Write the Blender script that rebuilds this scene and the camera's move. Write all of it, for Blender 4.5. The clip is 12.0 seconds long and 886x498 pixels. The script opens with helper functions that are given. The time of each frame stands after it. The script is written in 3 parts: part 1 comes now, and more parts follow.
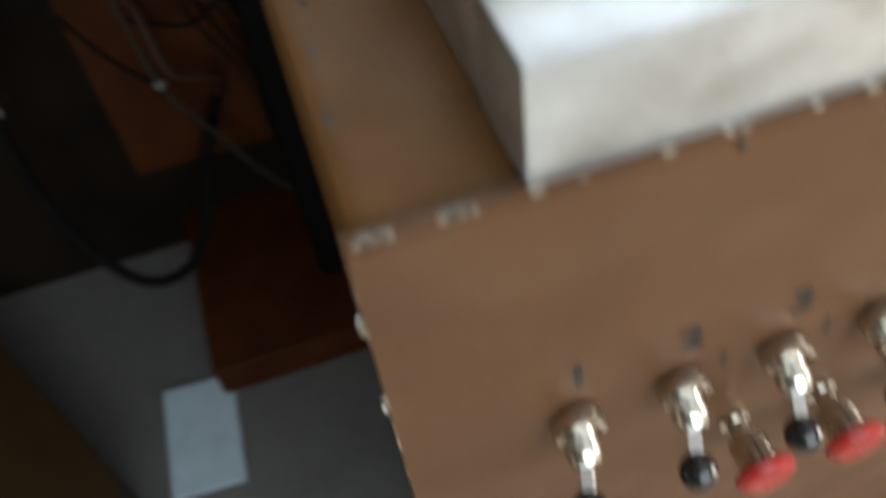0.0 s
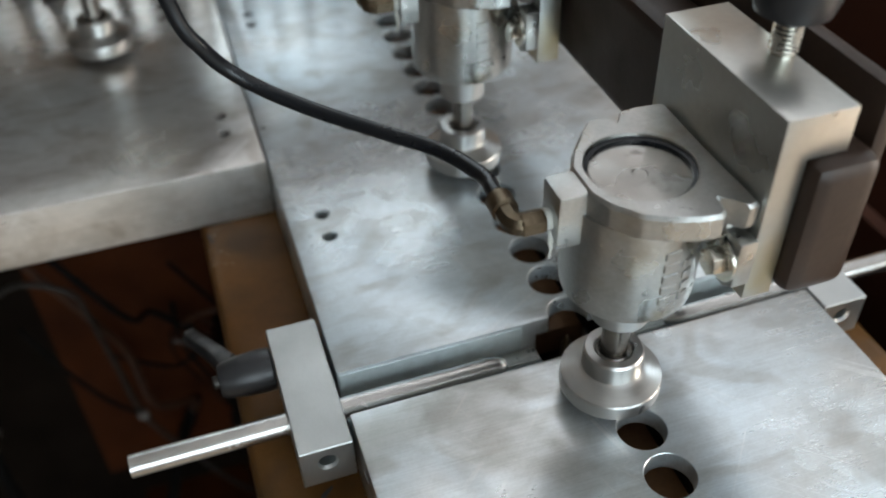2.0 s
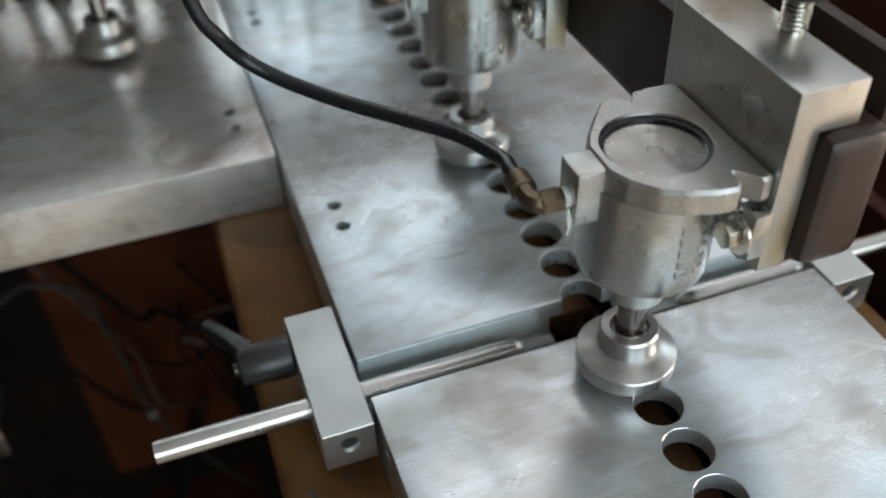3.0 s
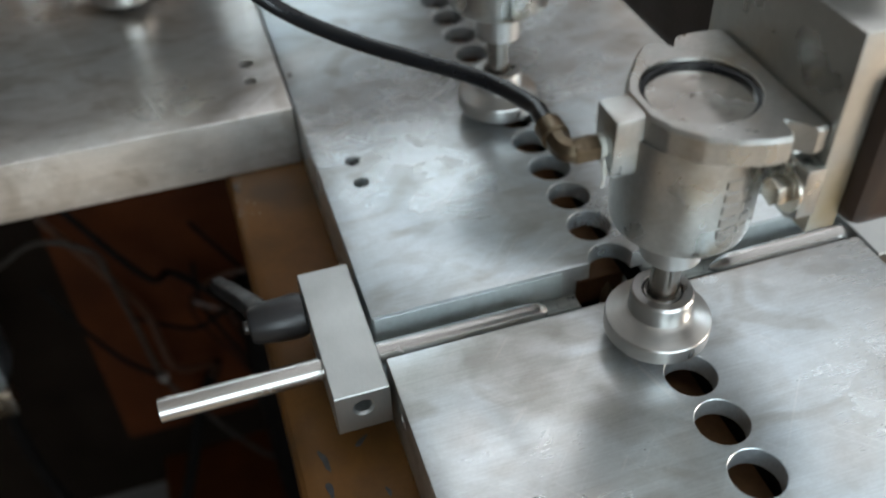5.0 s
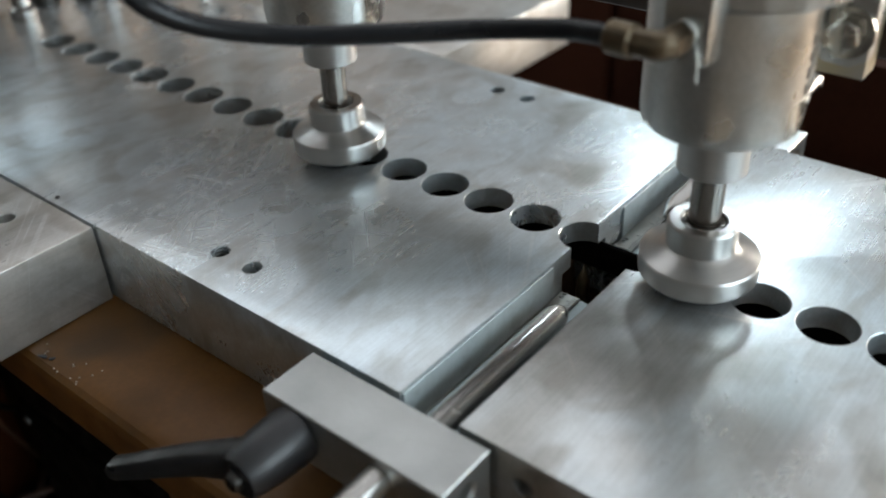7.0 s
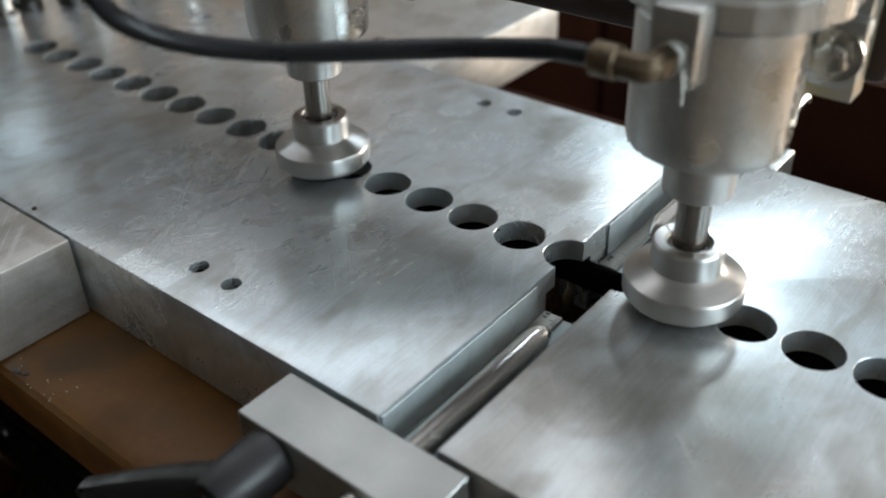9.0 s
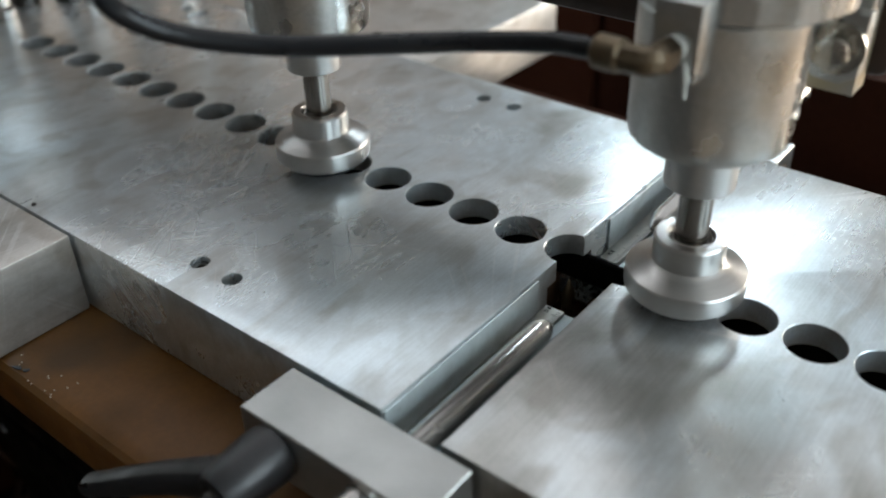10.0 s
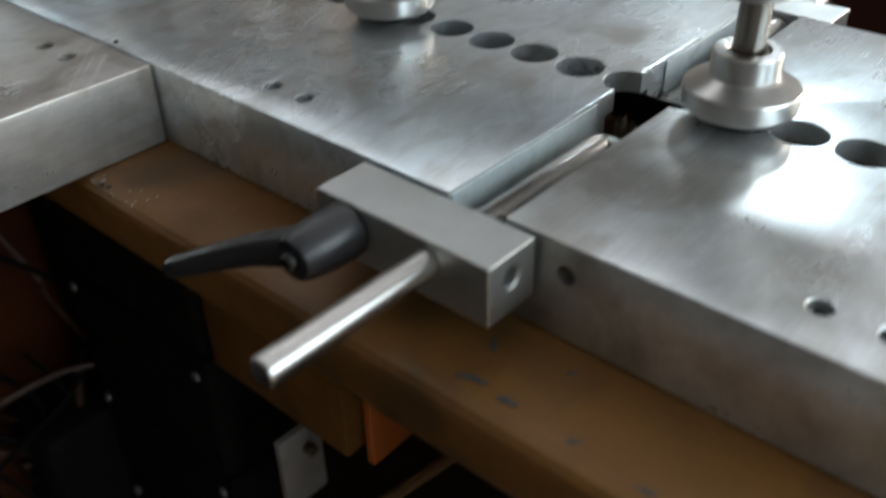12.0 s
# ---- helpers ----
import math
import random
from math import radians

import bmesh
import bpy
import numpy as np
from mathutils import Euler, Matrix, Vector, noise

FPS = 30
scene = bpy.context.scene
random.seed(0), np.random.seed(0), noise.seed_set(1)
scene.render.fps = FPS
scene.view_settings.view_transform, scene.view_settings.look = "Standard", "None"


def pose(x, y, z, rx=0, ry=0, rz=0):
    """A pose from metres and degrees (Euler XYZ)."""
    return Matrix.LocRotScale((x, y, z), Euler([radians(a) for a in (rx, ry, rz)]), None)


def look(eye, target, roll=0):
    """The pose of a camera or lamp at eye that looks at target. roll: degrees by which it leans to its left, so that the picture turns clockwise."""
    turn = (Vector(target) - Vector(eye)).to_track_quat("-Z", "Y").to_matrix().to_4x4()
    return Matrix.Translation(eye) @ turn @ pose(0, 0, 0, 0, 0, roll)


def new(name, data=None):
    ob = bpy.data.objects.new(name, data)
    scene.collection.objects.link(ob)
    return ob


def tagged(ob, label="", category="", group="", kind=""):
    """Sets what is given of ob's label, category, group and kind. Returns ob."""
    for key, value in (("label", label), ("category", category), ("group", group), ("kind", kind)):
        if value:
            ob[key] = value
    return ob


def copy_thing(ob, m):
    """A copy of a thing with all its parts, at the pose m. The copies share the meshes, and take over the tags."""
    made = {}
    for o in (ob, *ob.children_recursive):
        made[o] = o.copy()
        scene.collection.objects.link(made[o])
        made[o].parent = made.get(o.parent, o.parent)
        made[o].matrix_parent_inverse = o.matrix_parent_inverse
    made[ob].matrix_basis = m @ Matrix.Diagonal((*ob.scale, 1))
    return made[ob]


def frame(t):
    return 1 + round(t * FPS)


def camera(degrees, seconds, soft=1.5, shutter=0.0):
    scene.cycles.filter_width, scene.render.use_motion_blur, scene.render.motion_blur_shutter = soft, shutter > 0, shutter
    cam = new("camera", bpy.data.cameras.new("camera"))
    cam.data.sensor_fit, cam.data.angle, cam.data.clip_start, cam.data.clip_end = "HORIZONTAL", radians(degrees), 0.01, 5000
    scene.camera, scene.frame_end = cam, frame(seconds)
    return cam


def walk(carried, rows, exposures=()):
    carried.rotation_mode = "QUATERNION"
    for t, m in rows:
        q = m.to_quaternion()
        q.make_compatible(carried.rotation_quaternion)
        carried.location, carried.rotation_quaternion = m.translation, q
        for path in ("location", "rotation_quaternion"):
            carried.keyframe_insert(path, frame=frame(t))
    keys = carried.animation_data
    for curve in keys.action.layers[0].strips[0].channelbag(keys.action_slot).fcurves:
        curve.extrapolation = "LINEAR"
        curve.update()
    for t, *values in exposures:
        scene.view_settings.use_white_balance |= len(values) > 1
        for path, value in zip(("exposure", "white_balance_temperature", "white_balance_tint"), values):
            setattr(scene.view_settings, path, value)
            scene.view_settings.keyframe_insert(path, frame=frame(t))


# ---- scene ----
cam = camera(52.2, 12.0, soft=1.9, shutter=0.4)
cam.data.dof.use_dof = True
cam.data.dof.focus_distance, cam.data.dof.aperture_fstop = 0.47, 4.8
PATH = [
    (0, (-0.215, -0.417, 1.064), (0.024, 0.822, -0.488), -8.8),
    (0.1, (-0.205, -0.397, 1.091), (-0.044, 0.85, -0.465), -9.7),
    (0.2, (-0.205, -0.387, 1.119), (-0.048, 0.893, -0.411), -10.3),
    (0.3, (-0.205, -0.379, 1.145), (-0.023, 0.927, -0.358), -9.4),
    (0.4, (-0.203, -0.373, 1.169), (-0.006, 0.963, -0.306), -9.6),
    (0.5, (-0.206, -0.369, 1.196), (0.018, 0.994, -0.251), -9.2),
    (0.9, (-0.206, -0.369, 1.253), (0.084, 1.043, -0.134), -6.8),
    (1, (-0.202, -0.367, 1.261), (0.1, 1.047, -0.121), -6.3),
    (1.5, (-0.19, -0.362, 1.289), (0.229, 1.043, -0.071), -2.5),
    (2, (-0.193, -0.357, 1.3065), (0.254, 1.0765, -0.015), -1.8),
    (2.5, (-0.202, -0.363, 1.305), (0.254, 1.074, -0.009), -2.1),
    (4.5, (-0.216, -0.368, 1.300), (0.234, 1.054, -0.032), -3.7),
    (5, (-0.209, -0.352, 1.276), (0.206, 1.063, -0.075), -2.2),
    (5.5, (-0.261, -0.331, 1.214), (0.314, 1.015, -0.149), -2.2),
    (5.8, (-0.324, -0.301, 1.193), (0.513, 0.968, -0.106), -4.9),
    (6, (-0.343, -0.274, 1.186), (0.615, 0.961, -0.062), -4.6),
    (6.5, (-0.355, -0.219, 1.177), (0.855, 0.884, 0.029), -4.1),
    (7, (-0.354, -0.202, 1.165), (0.909, 0.875, 0.049), -2.7),
    (9, (-0.344, -0.199, 1.167), (0.937, 0.864, 0.057), -1.7),
    (9.5, (-0.346, -0.198, 1.166), (0.936, 0.866, 0.06), -1.8),
    (10, (-0.346, -0.197, 1.166), (0.937, 0.856, 0.05), -1.7),
    (10.5, (-0.355, -0.202, 1.165), (0.922, 0.853, 0.045), -2.1),
    (11, (-0.361, -0.207, 1.161), (0.902, 0.855, 0.032), -1.3),
    (11.5, (-0.369, -0.214, 1.152), (0.889, 0.849, 0.017), -1.5),
    (12, (-0.407, -0.228, 1.108), (0.812, 0.873, -0.033), -1.5),
]
walk(cam, [(t, look(eye, target, roll)) for t, eye, target, roll in PATH], exposures=[(0, .25), (.2, .18), (.5, .05), (11, .03), (12, .15)])

# ---------------------------------------------------------------- light
world = bpy.data.worlds.new("sky")
world.use_nodes = True
scene.world = world
wn = world.node_tree
sky = wn.nodes.new("ShaderNodeTexSky")
sky.sky_type, sky.sun_disc = "NISHITA", False
sky.sun_elevation, sky.sun_rotation = radians(35), radians(150)
wn.links.new(sky.outputs[0], wn.nodes["Background"].inputs[0])
wn.nodes["Background"].inputs[1].default_value = 0.12


def area(name, eye, target, sx, sy, watts, color):
    d = bpy.data.lights.new(name, "AREA")
    d.shape, d.size, d.size_y, d.energy, d.color = "RECTANGLE", sx, sy, watts, color
    ob = new(name, d)
    ob.matrix_world = look(eye, target)
    return tagged(ob, "added area lamp sending daylight in at an opening", "light", kind="structure")


COOL, WARM = (0.77, 0.92, 1.0), (1.0, 0.91, 0.80)
area("window_light_east", (3.38, 1.08, 3.02), (0, 0, 0.9), 0.30, 0.30, 13, COOL)
area("window_light_north", (0.3, 3.38, 2.9), (0, 0.2, 2.4), 2.2, 0.8, 20, COOL)
area("window_light_south", (0.3, -2.38, 1.75), (0.0, 0.6, 1.3), 2.4, 1.5, 54, COOL)
# Warm fill lamp added to brighten the floor and the front faces.
area("door_light_east", (3.38, -1.35, 1.05), (2.2, -1.3, 0.0), 1.3, 1.9, 120, WARM)


# ---------------------------------------------------------------- materials
def mat(name, color, rough=0.5, metal=0.0, vary=0.25, scale=30.0, bump=0.15, grain=400.0, second=None,
        stretch=(1, 1, 1), rough_vary=0.12, spots=None, spot_at=0.62, spot_scale=9.0, coat=0.0, random_vary=0.0, spot_width=0.10, spec=0.5):
    m = bpy.data.materials.new(name)
    m.use_nodes = True
    t = m.node_tree
    N, L = t.nodes.new, t.links.new
    b = t.nodes["Principled BSDF"]
    b.inputs["Metallic"].default_value = metal
    b.inputs["Coat Weight"].default_value = coat
    b.inputs["Specular IOR Level"].default_value = spec
    tc = N("ShaderNodeTexCoord")
    mp = N("ShaderNodeMapping")
    mp.inputs["Scale"].default_value = stretch
    L(tc.outputs["Object"], mp.inputs["Vector"])

    def noise_tex(s, detail, v=mp):
        n = N("ShaderNodeTexNoise")
        n.inputs["Scale"].default_value, n.inputs["Detail"].default_value = s, detail
        L(v.outputs["Vector"] if v is mp else v.outputs["Object"], n.inputs["Vector"])
        return n

    big, small = noise_tex(scale, 6, tc), noise_tex(grain, 4)
    ramp = N("ShaderNodeMix")
    ramp.data_type = "RGBA"
    sec = second or tuple(c * (1 - vary) for c in color)
    ramp.inputs["A"].default_value, ramp.inputs["B"].default_value = (*color, 1), (*sec, 1)
    rm = N("ShaderNodeMapRange")
    rm.inputs["From Min"].default_value, rm.inputs["From Max"].default_value = 0.3, 0.7
    L(big.outputs["Fac"], rm.inputs["Value"])
    L(rm.outputs["Result"], ramp.inputs["Factor"])
    col = ramp.outputs["Result"]
    g = N("ShaderNodeMix")
    g.data_type, g.blend_type = "RGBA", "MULTIPLY"
    g.inputs["Factor"].default_value = min(1.0, vary * 1.2)
    gr = N("ShaderNodeMapRange")
    gr.inputs["From Min"].default_value, gr.inputs["From Max"].default_value, gr.inputs["To Min"].default_value = 0.3, 0.7, 0.5
    L(small.outputs["Fac"], gr.inputs["Value"])
    L(col, g.inputs["A"])
    L(gr.outputs["Result"], g.inputs["B"])
    col = g.outputs["Result"]
    if spots:
        sp = noise_tex(spot_scale, 5, tc)
        sr = N("ShaderNodeMapRange")
        sr.interpolation_type = "SMOOTHSTEP"
        sp.inputs["Detail"].default_value = 3
        sr.inputs["From Min"].default_value, sr.inputs["From Max"].default_value = spot_at, spot_at + spot_width
        L(sp.outputs["Fac"], sr.inputs["Value"])
        sm = N("ShaderNodeMix")
        sm.data_type = "RGBA"
        sm.inputs["B"].default_value = (*spots, 1)
        L(sr.outputs["Result"], sm.inputs["Factor"])
        L(col, sm.inputs["A"])
        col = sm.outputs["Result"]
    if random_vary:
        oi = N("ShaderNodeObjectInfo")
        hv = N("ShaderNodeHueSaturation")
        vr = N("ShaderNodeMapRange")
        vr.inputs["To Min"].default_value, vr.inputs["To Max"].default_value = 1 - random_vary, 1 + random_vary
        L(oi.outputs["Random"], vr.inputs["Value"])
        L(vr.outputs["Result"], hv.inputs["Value"])
        L(col, hv.inputs["Color"])
        col = hv.outputs["Color"]
    L(col, b.inputs["Base Color"])
    rr = N("ShaderNodeMapRange")
    rr.inputs["From Min"].default_value, rr.inputs["From Max"].default_value = 0.3, 0.7
    rr.inputs["To Min"].default_value, rr.inputs["To Max"].default_value = max(0.03, rough - rough_vary), min(1, rough + rough_vary)
    L(big.outputs["Fac"], rr.inputs["Value"])
    L(rr.outputs["Result"], b.inputs["Roughness"])
    if bump:
        bp = N("ShaderNodeBump")
        bp.inputs["Strength"].default_value, bp.inputs["Distance"].default_value = bump, 0.0004
        L(small.outputs["Fac"], bp.inputs["Height"])
        L(bp.outputs["Normal"], b.inputs["Normal"])
    return m


def scratched(name, color, rough, direction=(6, 160, 6), second=None, smudge=(0.70, 0.69, 0.67)):
    """Milled aluminium: fine milling lines, crossing hairline scratches and soft dark smudges."""
    m = mat(name, color, rough, 0.78, 0.06, 7.0, 0.018, 4.0, second, direction, 0.018, smudge, 0.56, 11.0, spot_width=0.20)
    t = m.node_tree
    N, L = t.nodes.new, t.links.new
    b = t.nodes["Principled BSDF"]
    tc = N("ShaderNodeTexCoord")
    total = None
    for turn, s, at in ((0.55, 95, 0.47), (1.2, 120, 0.52), (-0.4, 80, 0.50), (0.75, 70, 0.55), (2.5, 100, 0.45)):
        spin = N("ShaderNodeMapping")
        spin.inputs["Rotation"].default_value = (0.8, 0, turn)
        L(tc.outputs["Object"], spin.inputs["Vector"])
        mp = N("ShaderNodeMapping")
        mp.inputs["Scale"].default_value = (1.3, s, 1)
        L(spin.outputs["Vector"], mp.inputs["Vector"])
        v = N("ShaderNodeTexNoise")
        v.inputs["Scale"].default_value, v.inputs["Detail"].default_value = 1.0, 0.0
        L(mp.outputs["Vector"], v.inputs["Vector"])
        ns = N("ShaderNodeTexNoise")
        ns.inputs["Scale"].default_value = 14 + 5 * turn
        L(tc.outputs["Object"], ns.inputs["Vector"])
        gate = N("ShaderNodeMapRange")
        gate.inputs["From Min"].default_value, gate.inputs["From Max"].default_value = 0.50, 0.72
        L(ns.outputs["Fac"], gate.inputs["Value"])
        line = N("ShaderNodeMath")
        line.operation = "COMPARE"
        line.inputs[1].default_value, line.inputs[2].default_value = at, 0.00008 * s
        L(v.outputs["Fac"], line.inputs[0])
        mu = N("ShaderNodeMath")
        mu.operation = "MULTIPLY"
        L(gate.outputs["Result"], mu.inputs[0])
        L(line.outputs["Value"], mu.inputs[1])
        if total is None:
            total = mu
        else:
            ad = N("ShaderNodeMath")
            ad.operation = "MAXIMUM"
            L(total.outputs[0], ad.inputs[0])
            L(mu.outputs[0], ad.inputs[1])
            total = ad
    old = b.inputs["Base Color"].links[0].from_socket
    mix = N("ShaderNodeMix")
    mix.data_type = "RGBA"
    mix.inputs["B"].default_value = (0.97, 0.97, 0.97, 1)
    half = N("ShaderNodeMath")
    half.operation = "MULTIPLY"
    half.inputs[1].default_value = 0.55
    L(total.outputs[0], half.inputs[0])
    L(half.outputs[0], mix.inputs["Factor"])
    L(old, mix.inputs["A"])
    L(mix.outputs["Result"], b.inputs["Base Color"])
    # cloudy wear: oily brown-grey and bluish patches a hand wide, wiped unevenly
    col = mix.outputs["Result"]
    oldr = b.inputs["Roughness"].links[0].from_socket
    for size, warp, tint, low, high, gloss, spread, turn in (
            (11.0, 0.4, (0.63, 0.59, 0.545), 0.54, 0.74, 0.015, (0.8, 1.15, 1.0), 0.6),
            (5.5, 0.2, (0.87, 0.925, 0.96), 0.42, 0.70, 0.015, (0.8, 1.15, 1.0), 0.6),
            (20.0, 1.0, (0.80, 0.775, 0.745), 0.50, 0.66, 0.01, (0.8, 1.2, 1.0), 1.3),
            (38.0, 0.7, (0.88, 0.87, 0.855), 0.46, 0.66, 0.01, (0.6, 1.2, 1.0), 0.9),
            (120.0, 0.4, (0.94, 0.937, 0.93), 0.42, 0.64, 0.005, (0.7, 1.0, 1.0), 1.1),
            (900.0, 0.0, (0.94, 0.94, 0.94), 0.38, 0.66, 0.005, (0.03, 1.0, 0.3), 0.45),
            (1100.0, 0.0, (0.945, 0.945, 0.945), 0.38, 0.66, 0.005, (0.025, 1.0, 0.3), -0.75),
            (700.0, 0.0, (0.945, 0.945, 0.945), 0.36, 0.66, 0.0, (0.7, 1.0, 1.0), 0.2)):
        cloud = N("ShaderNodeTexNoise")
        cloud.inputs["Scale"].default_value, cloud.inputs["Detail"].default_value = size, 2.5
        cloud.inputs["Distortion"].default_value = warp
        shift = N("ShaderNodeMapping")
        shift.inputs["Location"].default_value = (size, 3.1 * warp, 0.7)
        shift.inputs["Rotation"].default_value = (0, 0, turn)
        shift.inputs["Scale"].default_value = spread
        L(tc.outputs["Object"], shift.inputs["Vector"])
        L(shift.outputs["Vector"], cloud.inputs["Vector"])
        fade = N("ShaderNodeMapRange")
        fade.interpolation_type = "SMOOTHSTEP"
        fade.inputs["From Min"].default_value, fade.inputs["From Max"].default_value = low, high
        L(cloud.outputs["Fac"], fade.inputs["Value"])
        wash = N("ShaderNodeMix")
        wash.data_type, wash.blend_type = "RGBA", "MULTIPLY"
        wash.inputs["B"].default_value = (*tint, 1)
        L(fade.outputs["Result"], wash.inputs["Factor"])
        L(col, wash.inputs["A"])
        col = wash.outputs["Result"]
        dull = N("ShaderNodeMath")
        dull.operation = "MULTIPLY_ADD"
        dull.inputs[1].default_value = gloss
        L(fade.outputs["Result"], dull.inputs[0])
        L(oldr, dull.inputs[2])
        oldr = dull.outputs[0]
    L(col, b.inputs["Base Color"])
    more = N("ShaderNodeMath")
    more.operation = "MULTIPLY_ADD"
    more.inputs[1].default_value = 0.07
    L(total.outputs[0], more.inputs[0])
    L(oldr, more.inputs[2])
    L(more.outputs[0], b.inputs["Roughness"])
    return m


def spun(m, amount):
    """Stretches the gloss round the axis, as turning on a lathe does."""
    t = m.node_tree
    tan = t.nodes.new("ShaderNodeTangent")
    tan.direction_type, tan.axis = "RADIAL", "Z"
    t.nodes["Principled BSDF"].inputs["Anisotropic"].default_value = amount
    t.nodes["Principled BSDF"].inputs["Anisotropic Rotation"].default_value = 0.25
    t.links.new(tan.outputs[0], t.nodes["Principled BSDF"].inputs["Tangent"])
    return m


PLATE = scratched("milled_aluminium", (0.80, 0.85, 0.875), 0.27)
PLATE_DULL = scratched("dull_aluminium", (0.75, 0.725, 0.69), 0.275)
BLOCK = mat("sawn_aluminium", (0.55, 0.565, 0.555), 0.42, 1.0, 0.14, 25, 0.12, 90, stretch=(40, 3, 3))
ARM_ALU = mat("stained_aluminium", (0.56, 0.56, 0.53), 0.36, 1.0, 0.12, 18, 0.06, 260, spots=(0.47, 0.37, 0.20), spot_at=0.50, spot_scale=14, spot_width=0.25)
LEDGE = mat("drawn_aluminium", (0.33, 0.375, 0.385), 0.42, 1.0, 0.14, 30, 0.08, 120, stretch=(2, 40, 40))
ZINC = mat("zinc_plated_strip", (0.62, 0.70, 0.72), 0.42, 0.55, 0.16, 40, 0.05, 300, spots=(0.42, 0.47, 0.48), spot_at=0.50, spot_scale=70, spot_width=0.25)
WORN = mat("bare_worn_steel", (0.46, 0.39, 0.31), 0.45, 0.6, 0.3, 200, 0.3, 700)
DISC = mat("worn_turned_disc", (0.50, 0.48, 0.45), 0.24, 1.0, 0.14, 30, 0.05, 200, spots=(0.30, 0.28, 0.26), spot_at=0.60, spot_scale=55)
CAST = mat("cast_aluminium", (0.56, 0.56, 0.54), 0.33, 1.0, 0.2, 45, 0.25, 420, spots=(0.34, 0.29, 0.22), spot_at=0.46, spot_scale=38, spot_width=0.35)
TURNED = mat("turned_aluminium", (0.54, 0.535, 0.52), 0.36, 1.0, 0.12, 40, 0.12, 60, stretch=(1, 1, 30))
STEEL = mat("bright_steel", (0.50, 0.485, 0.465), 0.26, 1.0, 0.06, 60, 0.02, 240, rough_vary=0.015)
spun(DISC, 0.8)
spun(TURNED, 0.45)
PISTON = mat("oily_steel", (0.30, 0.275, 0.25), 0.24, 1.0, 0.1, 60, 0.02, 240, rough_vary=0.02)
DARKSTEEL = mat("dark_steel", (0.10, 0.095, 0.09), 0.35, 1.0, 0.3, 60, 0.1, 300)
BRASS = mat("tarnished_brass", (0.18, 0.14, 0.095), 0.40, 1.0, 0.3, 120, 0.1, 500)
BITMAT = mat("drill_steel", (0.30, 0.22, 0.14), 0.38, 1.0, 0.3, 200, 0.2, 700)
BLACK = mat("black_plastic", (0.018, 0.018, 0.020), 0.38, 0.0, 0.3, 90, 0.25, 900)
GLOSSBLACK = mat("glossy_black_ball", (0.010, 0.010, 0.011), 0.10, 0.0, 0.2, 60, 0.0, 400, coat=0.4, rough_vary=0.03)
RUBBER = mat("black_rubber", (0.007, 0.008, 0.010), 0.32, 0.0, 0.2, 60, 0.1, 500, spec=0.35)
DULLBLACK = mat("dusty_black_rubber", (0.007, 0.006, 0.0055), 0.65, 0.0, 0.3, 60, 0.1, 400, spec=0.06)
# Ochre darkened in the colour itself to carry the shade round the board.
BOARD = mat("shaded_ochre_board", (0.040, 0.021, 0.006), 0.6, 0.0, 0.3, 12, 0.15, 200, spec=0.15)
CARRIAGE = mat("brown_carriage_paint", (0.22, 0.11, 0.05), 0.5, 0.0, 0.3, 30, 0.15, 300)
OCHRE = mat("ochre_paint", (0.160, 0.071, 0.018), 0.42, 0.0, 0.25, 20, 0.2, 300, spots=(0.068, 0.034, 0.012), spot_at=0.48, spot_scale=13, spot_width=0.22, spec=0.22)
CHIP = mat("bare_metal_chip", (0.06, 0.065, 0.075), 0.55, 0.3, 0.4, 200, 0.2, 600)
PANEL = mat("brown_panel_paint", (0.125, 0.058, 0.026), 0.40, 0.0, 0.2, 14, 0.12, 350, spots=(0.14, 0.076, 0.042), spot_at=0.48, spot_scale=11, spot_width=0.3, spec=0.3)
BARPAINT = mat("dark_brown_paint", (0.036, 0.020, 0.013), 0.40, 0.0, 0.3, 25, 0.25, 350, spots=(0.045, 0.030, 0.022), spot_at=0.63, spot_scale=22, spec=0.35)
ORANGE = mat("orange_paint", (0.50, 0.13, 0.025), 0.5, 0.0, 0.2, 20, 0.1, 300)
BRACKET = mat("pale_grey_metal", (0.27, 0.25, 0.235), 0.5, 0.3, 0.2, 40, 0.1, 300)
RUST = mat("rust_red_paint", (0.070, 0.018, 0.004), 0.6, 0.0, 0.5, 12, 0.2, 200, spec=0.12)
MAROON = mat("dark_maroon_sheet", (0.045, 0.014, 0.007), 0.7, 0.0, 0.3, 6, 0.15, 160, spec=0.1)
# Near-black colour stands in for the deep shade inside the machine.
INSIDE = mat("shaded_inner_steel", (0.014, 0.009, 0.006), 0.8, 0.0, 0.4, 10, 0.2, 160, spec=0.06)
RED = mat("red_plastic", (0.36, 0.014, 0.012), 0.30, 0.0, 0.2, 60, 0.05, 400)
NICKEL = mat("nickel_plate", (0.70, 0.67, 0.60), 0.22, 1.0, 0.15, 80, 0.1, 400)
INK = mat("black_ink", (0.020, 0.020, 0.022), 0.6, 0.0, 0.4, 300, 0.0, 500)
PTFE = mat("white_thread_tape", (0.50, 0.50, 0.46), 0.6, 0.0, 0.1, 200, 0.2, 900)
CABLE_GREY = mat("grey_cable", (0.019, 0.014, 0.010), 0.6, 0.0, 0.3, 80, 0.1, 400)
CABLE_RUST = mat("rust_cable", (0.055, 0.020, 0.008), 0.5, 0.0, 0.4, 80, 0.1, 400)
SCALE = mat("ruler_steel", (0.55, 0.55, 0.52), 0.4, 1.0, 0.15, 80, 0.1, 300)
